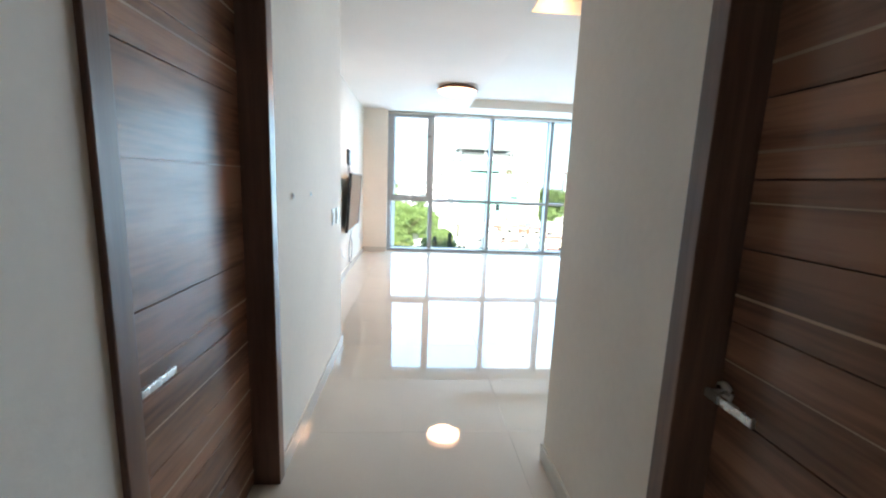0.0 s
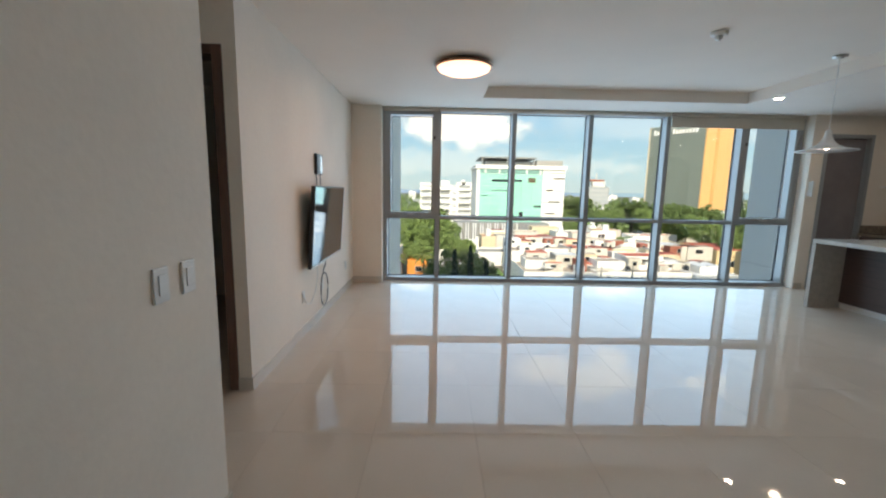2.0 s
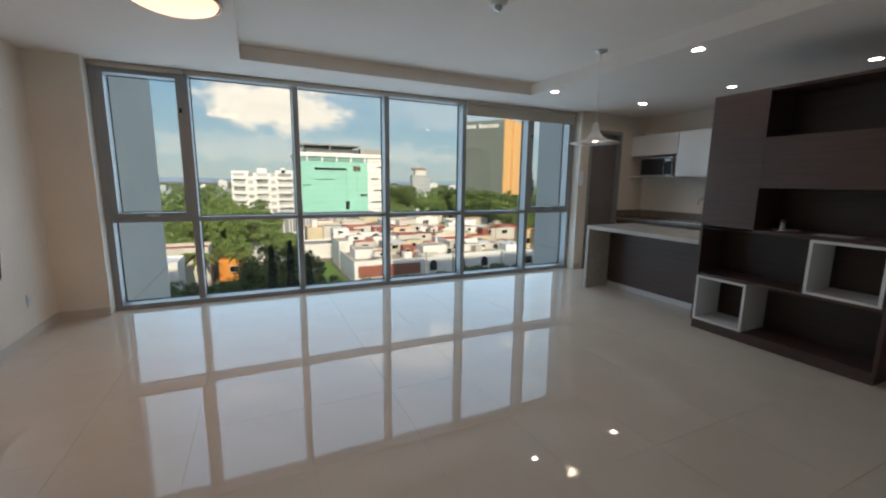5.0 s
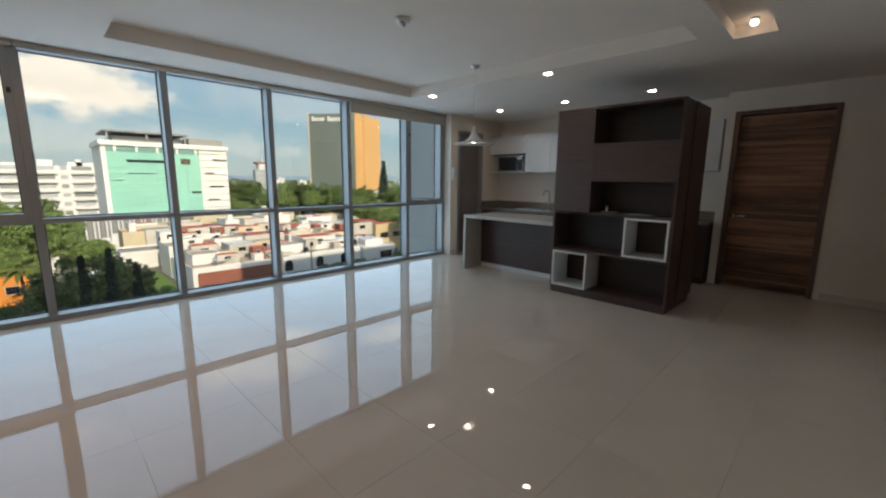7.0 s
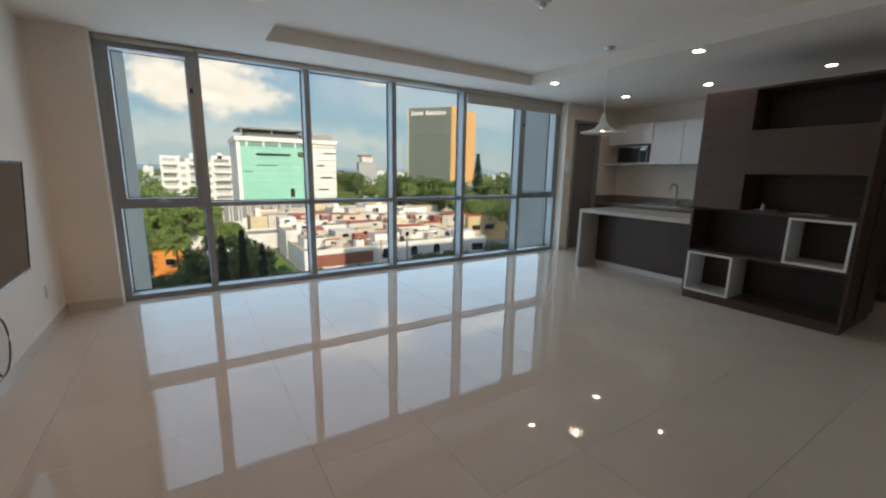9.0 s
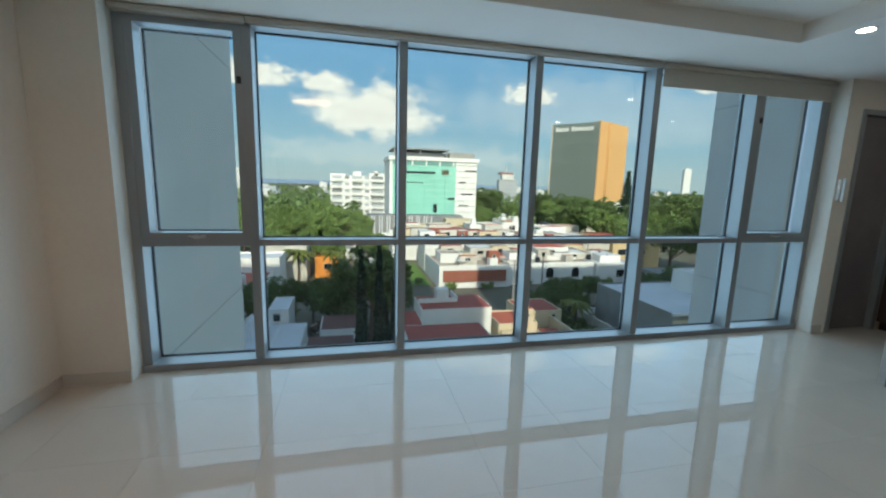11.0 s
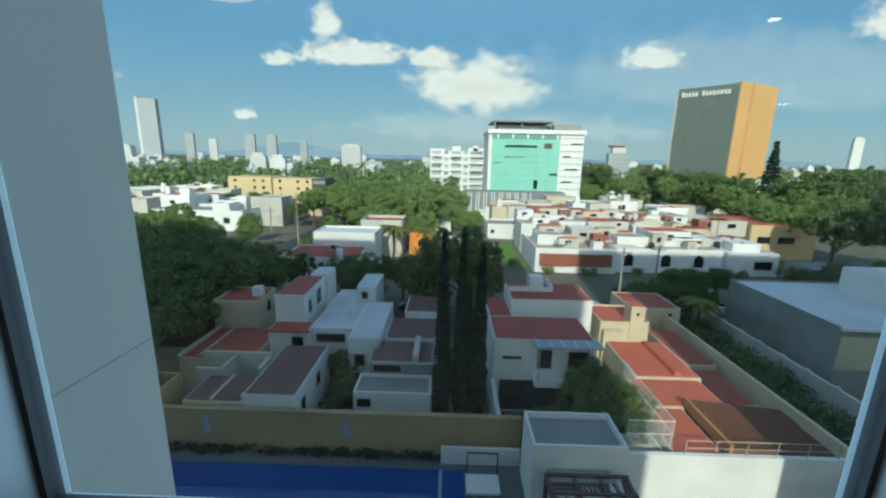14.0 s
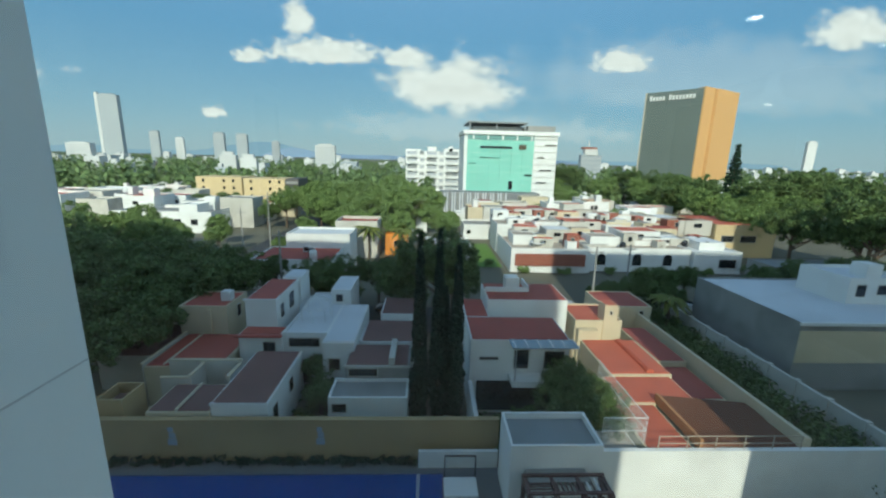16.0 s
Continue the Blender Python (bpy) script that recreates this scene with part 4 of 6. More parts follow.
hc = building("white_duplex", "white two-storey house with a red flat roof", 5.7, 12.6, 33.2, 37.3, -10.4, WHITEW, REDROOF, [("-y", 6.3, 7.7, -11.95, -11.65), ("-y", 8.7, 9.8, -12.6, -11.1), ("-y", 10.8, 12.3, -12.6, -11.2)], parapet=0.06)
part("door_panel", box(9.85, 10.75, 33.12, 33.2, -12.6, -11.1), WHITEW, hc)
part("glass_roof", boxes((8.3, 12.8, 31.9, 33.2, -10.44, -10.39)), surface("blue_grey_polycarbonate", (0.20, 0.27, 0.32), 0.25, 2, 0.1, 0.0), hc)
for k in range(6):
    part("roof_bar", box(8.5 + 0.84 * k, 8.56 + 0.84 * k, 31.9, 33.2, -10.39, -10.35), STEEL, hc)
for x in (8.55, 12.7):
    part("post", box(x, x + 0.08, 31.95, 32.03, -12.9, -10.44), STEEL, hc)
part("balcony", boxes((8.4, 12.8, 31.8, 33.2, -13.2, -12.9), (8.4, 12.8, 31.8, 31.84, -12.9, -12.75)), WHITEW, hc)
# flat dark sheet in place of the shade under the porch
part("porch_shade_sheet", box(6.2, 12.6, 33.14, 33.2, -15.8, -13.5), DARKGL, hc)
mr = building("maroon_roof_house", "tall white house volume with a maroon roof", 7.7, 14.4, 39.2, 43.6, -9.6, WHITEW, REDROOF, parapet=0.1)
part("roof_wall", boxes((7.7, 11.5, 41.0, 41.15, -9.6, -9.2), (11.4, 11.55, 41.1, 43.5, -9.6, -9.1)), WHITEW, mr)
building("roof_tank", "white roof tank block on the maroon-roofed house", 9.6, 10.8, 41.6, 42.8, -8.5, WHITEW, WHITEW, parapet=0.05, z0=-9.8)
building("duplex_lean_to", "low white shed with a red roof", 5.7, 7.6, 37.4, 41.4, -10.4, WHITEW, REDROOF, parapet=0.08)
# red terraces
for i, (x0, x1, y0, y1, z) in enumerate(((14.1, 16.6, 25.3, 29.3, -12.75), (14.6, 19.4, 29.3, 32.4, -12.65), (15.2, 19.6, 32.4, 37.8, -12.5))):
    building("red_terrace", "red coated flat roof terrace of a low house", x0, x1, y0, y1, z, CREAMW, BRIGHTRED, parapet=0.05)
building("side_terrace", "darker red roof beside the terraces", 19.5, 21.9, 30.2, 34.4, -13.0, CREAMW, REDROOF, parapet=0.05)
building("side_terrace", "red side roof with a cream wall", 19.8, 22.0, 34.5, 40.6, -12.6, CREAMW, REDROOF, parapet=0.08)
building("roof_step", "raised red coated roof light on the terrace", 17.9, 18.4, 32.6, 37.5, -12.25, BRIGHTRED, BRIGHTRED, parapet=0.04, z0=-12.6)
br = thing("tiled_roof", "low pitched roof of weathered clay tiles", "roof")
bm = bmesh.new()
v = [bm.verts.new(p) for p in ((16.9, 25.4, -12.45), (23.2, 25.6, -12.95), (22.3, 29.5, -12.75), (16.9, 29.4, -12.2), (16.9, 25.4, -12.65), (23.2, 25.6, -13.1), (22.3, 29.5, -12.95), (16.9, 29.4, -12.4))]
for f in ((0, 1, 2, 3), (7, 6, 5, 4), (0, 4, 5, 1), (1, 5, 6, 2), (2, 6, 7, 3), (3, 7, 4, 0)):
    bm.faces.new([v[i] for i in f])
part("tiles", bm, TILEROOF, br)
for k in range(36):
    f0 = (k + 0.5) / 36
    x, z = 16.9 + 5.8 * f0, -12.4 - 0.5 * f0
    part("tile_ridge", tube([(x, 25.45, z + 0.0), (x - 0.3 * f0, 29.35, z + 0.2)], 0.045, 6), TILEROOF, br)
part("verge", box(16.72, 16.9, 25.3, 29.5, -12.7, -12.12), ORANGEBRICK, br, "orange brick verge wall")
part("support_wall", box(16.95, 22.2, 25.7, 29.2, GZ, -13.15), CREAMW, br)
setting("cream_yard_wall", box(22.4, 22.65, 25.3, 45.0, GZ, -12.1), CREAMW, "long cream yard wall along the vacant lot", "wall")
building("cream_block", "cream block with small turrets behind the terrace", 14.9, 18.8, 38.4, 42.4, -11.1, CREAMW, BRIGHTRED, parapet=0.2)
building("cream_turret", "cream turret with a red cap", 17.2, 18.3, 38.3, 39.6, -9.7, CREAMW, BRIGHTRED, [("-y", 17.6, 17.9, -10.6, -10.2)], parapet=0.08)
building("cream_turret", "low cream stair block beside the terrace", 15.0, 16.6, 37.8, 38.6, -11.7, CREAMW, CREAMW, parapet=0.05)
building("red_rear_roof", "low cream house with a dark red roof", 19.2, 23.8, 42.8, 47.3, -11.5, CREAMW, REDROOF, [("-y", 22.6, 23.1, -12.6, -11.9)], parapet=0.12)
rl = thing("roof_railing", "thin pale metal railing on the boundary wall", "railing")
for k in range(6):
    part("post", box(14.4 + 1.5 * k, 14.44 + 1.5 * k, 25.1, 25.14, -12.55, -11.75), TANROOF, rl)
for z in (-11.79, -12.2):
    part("rail", box(14.4, 21.94, 25.1, 25.13, z, z + 0.035), TANROOF, rl)
gt = thing("mesh_fence", "white mesh fence above the wall", "fence")
for k in range(24):
    part("bar", box(11.7 + 0.1 * k, 11.716 + 0.1 * k, 25.6, 25.62, -12.6, -11.1), WHITEW, gt)
for k in range(30):
    part("bar", box(14.0, 14.02, 25.7 + 0.2 * k, 25.716 + 0.2 * k, -12.6, -11.1), WHITEW, gt)
for z in (-11.1, -11.85):
    part("rail", boxes((11.7, 14.02, 25.6, 25.63, z, z + 0.04), (14.0, 14.03, 25.63, 31.7, z, z + 0.04)), WHITEW, gt)
building("mesh_yard", "pale paved yard behind the mesh fence", 11.6, 14.0, 25.7, 27.5, -13.2, WHITEW, TANROOF, parapet=0.05)
# warehouse to the east
wh = building("warehouse", "grey flat-roofed warehouse with a pale roof", 31.9, 58, 36.2, 48.6, -10.2, CONCRETE, WHITEROOF, [("-y", 34.6, 36.6, -12.9, -11.6), ("-y", 38.4, 41.0, -12.9, -11.6), ("-y", 43.0, 45.5, -12.9, -11.6)], parapet=0.22)
part("front_wall", box(31.95, 58, 36.12, 36.2, -13.6, -10.9), CREAMW, wh, "pale cream front wall")
part("roof_edge", box(31.8, 58.1, 36.0, 36.2, -10.4, -10.15), WHITEW, wh)
building("warehouse_penthouse", "white stair house on the warehouse roof", 40.5, 46.5, 41.0, 46.0, -7.9, WHITEW, WHITEROOF, [("-y", 41.2, 42.2, -9.7, -8.5), ("-y", 43.2, 44.8, -9.5, -8.5)], z0=-10.5)
building("warehouse_tank", "round-edged white tank block on the warehouse", 43, 44.5, 42.0, 43.5, -6.9, WHITEW, WHITEW, parapet=0.05, z0=-8.3)
lw = setting("lot_wall", box(29.5, 29.75, 25.3, 52, GZ, -13.5), DIRTYW, "stained white wall beside the vacant lot", "wall")
for k in range(11):
    part("pier", box(29.42, 29.83, 26 + 2.4 * k, 26.3 + 2.4 * k, GZ, -13.4), DIRTYW, lw)
building("street_annex", "dark low building by the street corner", 53.5, 66, 60, 68, -12.6, CONCRETE, GREYROOF, [("-y", 55, 57.5, -14.6, -13.4), ("-y", 60, 63, -14.6, -13.4)], parapet=0.2)
# row of houses over the street
def beyond(x, y):
    """A place across the street, set back along the line from the flat's window."""
    return 1.3 + (x - 3) * 1.29, 7.6 + (y - 7.6) * 1.29


def across(name, label, x0, x1, y0, y1, z1, wall=None, roof=None, wins=(), *more, **rest):
    (a0, b0), (a1, b1) = beyond(x0, y0), beyond(x1, y1)
    wins = [(f, beyond(u, 0)[0], beyond(v, 0)[0], w0, w1) for f, u, v, w0, w1 in wins]
    return building(name, label, a0, a1, b0, b1, z1, wall, roof, wins, *more, **rest)


across("row_house", "white row house with brick red front panels", 14.5, 24.5, 56.0, 66.0, -12.0, WHITEW, TANROOF, [("-y", 18.3, 20.0, -14.6, -13.2)], parapet=0.6, group="row houses over the street")
for k, (x, y, w, d, z) in enumerate(((15.5, 60, 3.2, 3, -10.2), (20.5, 62, 3.5, 3.5, -9.6), (25.5, 59, 4, 3, -10.0), (30.5, 61, 5.5, 4, -9.4), (37, 60, 2.5, 3, -10.4), (40, 58.5, 3.5, 4, -10.6), (22.0, 57.5, 1.2, 1.2, -10.6), (34.0, 58.0, 1.2, 1.2, -10.4))):
    across("stair_room", "white stair room on a row house roof", x, x + w, y, y + d, z - 0.6, (WHITEW, DIRTYW, WHITEW)[k % 3], (TANROOF, WHITEROOF, TANROOF, BRIGHTRED)[k % 4], [("-y", x + w * 0.3, x + w * 0.6, z - 1.9, z - 1.1)] if k in (1, 3) else (), 0.15, -12.7, "roof room", "roof rooms")
for k, (x, w, y, d, z, rf) in enumerate(((14.5, 9, 67, 6, -10.4, TANROOF), (24.5, 6, 67.5, 7, -9.8, BRIGHTRED), (31.5, 7.5, 68, 6, -10.6, WHITEROOF), (40, 6, 67, 7, -11.0, CONCRETE), (16, 7, 74, 6, -9.9, WHITEROOF), (24, 9, 75.5, 6, -10.8, REDROOF), (34, 8, 75, 7, -9.6, TANROOF), (43, 7, 76, 8, -10.2, WHITEROOF))):
    across("row_house", "white house with parapets in the second row", x, x + w, y, y + d, z, (WHITEW, DIRTYW, WHITEW, CREAMW)[k % 4], rf, [("-y", x + 0.8 + k % 3, x + 2.0 + k % 3, z - 2.2, z - 1.2)] if k % 3 else (), 0.4, group="row houses over the street")
across("brick_panel", "brick red panel front of the row house", 15.0, 23.8, 55.7, 56.0, -12.9, BRICKW, BRICKW, parapet=0.02, z0=-14.8)
arch = across("arched_house", "white house with arched street windows", 24.7, 38.0, 57.0, 66.0, -12.0, WHITEW, TANROOF, (), group="row houses over the street")
across("corner_house", "white corner house with a red side wall", 38.2, 44.5, 56.5, 64.0, -12.3, WHITEW, WHITEROOF, [("-y", 41.5, 43.8, -15.0, -13.5)], group="row houses over the street")
across("yellow_shop", "yellow two-storey shop with a red tile roof", 47.5, 57, 66, 76, -9.4, YELLOWW, BRIGHTRED, [("-y", 48.5, 50.5, -13.0, -11.6), ("-y", 51.5, 54.0, -13.0, -11.6), ("-y", 48.5, 51.0, -15.8, -14.2)], parapet=0.1)
yw = 7.6 + (57 - 7.6) * 1.29
for x in (31.4, 37.4, 42.6):
    opening = [Vector((x - 0.75, 0, -14.9)), Vector((x + 0.75, 0, -14.9))] + [Vector((x + 0.75 * math.cos(q), 0, -13.7 + 0.75 * math.sin(q))) for q in np.linspace(0, math.pi, 9)]
    for name, grow, d, mat in (("window_surround", 1.22, 0.08, WHITEW), ("window", 1.0, 0.10, DARKGL)):
        bm = bmesh.new()
        mid = Vector((x, 0, -13.7))
        front = [bm.verts.new(Vector((0, yw - d, 0)) + mid + (p - mid) * grow) for p in opening]
        rear = [bm.verts.new(v.co + Vector((0, d, 0))) for v in front]
        bm.faces.new(front)
        for i in range(len(front)):
            j = (i + 1) % len(front)
            bm.faces.new((front[j], front[i], rear[i], rear[j]))
        part(name, bm, mat, arch)
for k, (x, y, w, d) in enumerate(((17, 63.5, 5, 0.15), (23.5, 58.5, 0.15, 6), (28, 64, 6, 0.15), (34.5, 58, 0.15, 5), (38.5, 62, 4, 0.15), (29.5, 58.3, 0.15, 3))):
    (a0, b0), (a1, b1) = beyond(x, y), beyond(x + w, y + d)
    rw = thing("roof_wall", "low weathered dividing wall on a roof terrace", "wall", "dividing walls on the roofs")
    part("wall", box(a0, a1, b0, b1, -12.9, -11.6 + 0.25 * (k % 3)), DIRTYW if k % 2 else WHITEW, rw)
    part("cap", box(a0 - 0.04, a1 + 0.04, b0 - 0.04, b1 + 0.04, -11.6 + 0.25 * (k % 3), -11.54 + 0.25 * (k % 3)), TANROOF, rw)
part_sat = thing("satellite_dish", "pale satellite dish on a row house roof", "satellite dish", at=(*beyond(18.2, 58.2), -12.5))
part("dish", lathe([(0.05, 0.4), (0.7, 0.55), (1.25, 0.95), (1.22, 0.98), (0.68, 0.6), (0.001, 0.46)], 28), WHITEROOF, part_sat, smooth=True)
part("mount", tube([(0, 0, -0.1), (0, 0, 0.45)], 0.06), CONCRETE, part_sat)
setting("lawn_strip", box(11.2, 15.4, 73, 92, GZ, GZ + 0.03), LAWN, "bright green lawn strip", "lawn")
building("white_cottage", "white house with a red terrace roof", -20.5, -10.0, 60, 68, -11.9, WHITEW, REDROOF, [("-y", -19, -17, -15, -13.4), ("-y", -15, -12.5, -15, -13.4)], parapet=0.25)
building("white_cottage_upper", "white upper storey set back on the cottage", -18.5, -9.0, 68, 74, -9.9, WHITEW, WHITEROOF)
building("orange_house", "small bright orange house", -5.0, -0.9, 80.5, 86, -12.1, ORANGEW, ORANGEW, [("-y", -3.4, -2.0, -14.4, -13.3)], parapet=0.1)
building("red_gable_house", "white house with a clay red roof among trees", -3.6, 2.6, 98, 106, -8.6, WHITEW, REDROOF, [("-y", -2.6, -1.0, -11.8, -10.4)], parapet=0.1)
building("street_house", "white flat-roofed house by the street", 2.5, 9.8, 70, 78, -12.0, WHITEW, WHITEROOF, [("-y", 4, 6, -15, -13.5)])
building("west_white_block", "long white flat-roofed building", -66, -45, 98, 110, -11.2, WHITEW, CONCRETE, [("-y", -64 + 3.6 * k, -62.4 + 3.6 * k, -14.2, -12.8) for k in range(5)], parapet=0.8)
building("west_white_block", "white block with a roof room", -53, -49, 100, 105, -9.8, WHITEW, WHITEROOF, z0=-12.2)

# scattered houses of the quarter
rnd = random.Random(7)
for iy in range(9):
    y = 78 + iy * 9.5
    for ix in range(-9, 13):
        x = ix * 11.5 + rnd.uniform(-2, 2)
        if (-30 < x < 2 and y > 82) or (x > 52 and y < 150) or (2 < x < 47 and y > 118) or (-8 < x < 17 and y < 95) or (8 < x < 70 and y < 97) or (x < -34 and y < 104) or (-37 < x < -21) or (-80 < x < -36 and 132 < y < 160):
            continue
        if rnd.random() < 0.12:
            continue
        w, d, h = rnd.uniform(7, 10.5), rnd.uniform(6, 8.5), rnd.choice((3.4, 4.2, 6.2, 6.6, 7.2))
        red = rnd.random()
        building("quarter_house", "white house with a red roof" if red < 0.42 else "white flat-roofed city house", x, x + w, y, y + d, GZ + h, rnd.choice((WHITEW, WHITEW, WHITEW, DIRTYW, DIRTYW, CREAMW)),
                 REDROOF if red < 0.25 else BRIGHTRED if red < 0.42 else WHITEROOF if red < 0.65 else CONCRETE,
                 [("-y", x + w * a, x + w * (a + rnd.uniform(0.1, 0.28)), GZ + h - 2.2, GZ + h - rnd.uniform(0.9, 1.4)) for a in rnd.sample((0.08, 0.3, 0.42, 0.6, 0.68), rnd.choice((0, 1, 2)))], parapet=rnd.uniform(0.15, 0.6), group="houses of the quarter")
        if rnd.random() < 0.6:
            q = rnd.uniform(0.1, 0.6)
            building("stair_room", "white tank or stair room on a flat roof", x + w * q, x + w * q + rnd.uniform(1, 2.6), y + 2, y + 2 + rnd.uniform(1, 2.5), GZ + h + rnd.uniform(0.4, 1.8), WHITEW, WHITEW, parapet=0.05, z0=GZ + h - 0.6, category="roof room", group="roof rooms")

# small roof volumes, red slabs and stair heads crowding the row house roofs
rq = random.Random(91)
for k in range(64):
    x, y = rq.uniform(14.5, 44), rq.uniform(57.5, 79)
    zb = -12.3 if y < 66.5 else -11.0
    w, d, h = rq.uniform(1.2, 4.2), rq.uniform(1.0, 3.0), rq.choice((0.4, 0.7, 1.0, 1.4, 2.1))
    across("stair_room", "small weathered roof volume crowding the row houses", x, x + w, y, y + d, zb + h, rq.choice((WHITEW, DIRTYW, DIRTYW, CREAMW, BRICKW)), rq.choice((TANROOF, BRIGHTRED, REDROOF, CONCRETE, WHITEROOF)),
           [("-y", x + w * 0.3, x + w * 0.62, zb + h * 0.3, zb + h * 0.75)] if h > 1.2 else (), 0.08, zb - 0.9, "roof room", "roof rooms")
for k in range(34):
    x, y = rq.uniform(16, 60), rq.uniform(98, 128)
    building("quarter_house", "low white house with a red flat roof" if k % 2 else "low weathered flat-roofed house", x, x + rq.uniform(4, 8), y, y + rq.uniform(4, 7), GZ + rq.uniform(3.5, 7.5), rq.choice((WHITEW, DIRTYW, CREAMW)), (CONCRETE, BRIGHTRED, TANROOF, REDROOF)[k % 4],
             [("-y", x + 0.8, x + 2.2, GZ + 1.6, GZ + 2.8)], parapet=0.25, group="houses of the quarter")

# tanks and small plant on the flat roofs
rc = random.Random(33)
tank_spots = [(*beyond(rc.uniform(15, 44), rc.uniform(57.5, 65)), -12.4) for _ in range(16)] + [(*beyond(rc.uniform(15, 47), rc.uniform(68, 81)), -10.9) for _ in range(16)] + [(rc.uniform(-17, -12), rc.uniform(61, 72), -12.0) for _ in range(3)]
for k, (x, y, z) in enumerate(tank_spots):
    if k % 3 == 2:
        t = thing("air_conditioner", "pale rooftop air conditioning unit", "air conditioner", "rooftop units", at=(x, y, z))
        part("case", box(-0.5, 0.5, -0.3, 0.3, 0, 0.9), CONCRETE if k % 2 else WHITEW, t)
        part("grille", box(-0.4, 0.4, -0.31, -0.3, 0.15, 0.75), DARKGL, t)
    else:
        t = thing("water_tank", "dark ribbed rooftop water tank" if k % 2 else "pale rooftop water tank", "water tank", "rooftop tanks", at=(x, y, z))
        part("barrel", lathe([(0.5, -0.3), (0.5, 0.9), (0.42, 1.1), (0.18, 1.2), (0.001, 1.2)], 14), CARDARK if k % 2 else WHITEW, t, smooth=True)
        part("lid", lathe([(0.2, 1.18), (0.2, 1.28), (0.001, 1.28)], 12), CARDARK, t)
for k, (x, y, w, h) in enumerate(((16, 55.4, 1.6, 1.2), (21, 55.2, 1.8, 1.1), (27, 55.4, 1.4, 1.5), (33, 55.3, 2.0, 1.2), (39.5, 55.5, 1.5, 1.3), (46, 60, 2.2, 1.6), (12.2, 58.5, 0.9, 1.2))):
    plot = thing("street_bush", "clipped green bush by the pavement", "bush", "street bushes", at=(*beyond(x, y), GZ))
    me = leaf_mesh("foliage", [(rc.uniform(-0.5, 0.5) * w, rc.uniform(-0.3, 0.3), h * rc.uniform(0.3, 0.8)) for _ in range(14)], [0.45] * 14, 40, 0.12, 50 + k)
    me.materials.append(LEAFL)
    new("foliage", me).parent = plot

# green glass office
go = thing("office_building", "white office tower with green glass front", "office building")
part("wall", box(13.9, 43.5, 138, 158, GZ, 9.4), WHITEW, go)
part("roof", box(13.5, 43.9, 137.3, 158.5, 9.4, 10.6), WHITEW, go)
part("roof_canopy", boxes((15, 34, 139, 156, 13.0, 13.4), (15.5, 15.9, 139.5, 139.9, 10.6, 13.0), (33, 33.4, 139.5, 139.9, 10.6, 13.0), (24, 24.4, 139.5, 139.9, 10.6, 13.0), (17, 33, 142, 155, 10.6, 12.2)), GREYROOF, go)
part("lift_room", box(34.5, 43.4, 141, 156, 10.6, 12.6), CONCRETE, go)
for k in range(8):
    z = -8.1 + 1.99 * k
    for j in range(6):
        part("glass_panel", box(14.9 + 3.53 * j, 14.9 + 3.53 * j + 3.47, 137.75, 138.05, z, z + 1.93), GREENGL, go)
part("upper_band", box(14.9, 36.0, 137.8, 138.05, 7.85, 9.3), surface("teal_band", (0.14, 0.30, 0.27), 0.4), go)
for j in range(5):
    part("band_post", box(16.5 + 4.6 * j, 17.0 + 4.6 * j, 137.6, 138.0, 7.85, 9.4), WHITEW, go)
for x0, x1, z0, z1 in ((19, 29, 5.2, 5.9), (31.2, 33.6, 5.0, 6.6), (28.5, 29.8, -7.5, -4.8), (15.6, 17.8, 0.4, 0.6), (33.4, 35.8, -3.2, -2.6), (19, 25, 2.2, 2.4)):
    part("open_window", box(x0, x1, 137.68, 137.76, z0, z1), DARKGL, go)
for k in range(9):
    part("white_slat", box(36.3, 43.4, 137.75, 138.0, -7.4 + 1.95 * k, -7.3 + 1.95 * k), CONCRETE, go)
for k, (x0, x1) in enumerate(((37.4, 40.6), (38.2, 42.0), (37.2, 39.6), (39.4, 43.2))):
    part("slot_window", box(x0, x1, 137.7, 137.76, -5.3 + 3.9 * k, -4.95 + 3.9 * k), DARKGL, go)
gb = thing("office_podium", "grey clad podium in front of the office tower", "building")
part("wall", box(6.4, 37.0, 130.5, 138, GZ, -8.1), surface("grey_cladding", (0.20, 0.205, 0.21), 0.6, 0.3, 0.1), gb)
for k in range(26):
    part("cladding_fin", box(6.9 + 0.78 * k, 7.25 + 0.78 * k, 130.2, 130.5, GZ + 1 + (k * 7 % 3) * 0.4, -8.2), WHITEROOF if k % 3 else CONCRETE, gb)
lg = part("emblem", boxes((30.5, 31.0, 130.3, 130.5, -11.5, -9.8), (31.6, 32.1, 130.3, 130.5, -11.5, -9.8), (30.8, 31.9, 130.3, 130.5, -9.9, -9.5), (30.0, 33.4, 130.3, 130.5, -12.9, -12.3)), CONCRETE, gb)

# white balcony apartments
wa = thing("apartment_building", "white apartment block with deep balconies", "apartment building")
part("wall", box(-6.7, 15.9, 181, 196, GZ, 4.6), WHITEW, wa)
for x0, x1, z in ((-6.7, -0.5, 5.3), (2.5, 6.0, 6.4), (9.5, 15.9, 5.8), (11.5, 13.0, 6.8)):
    part("roof_block", box(x0, x1, 181.2, 190, 4.6, z), WHITEW, wa)
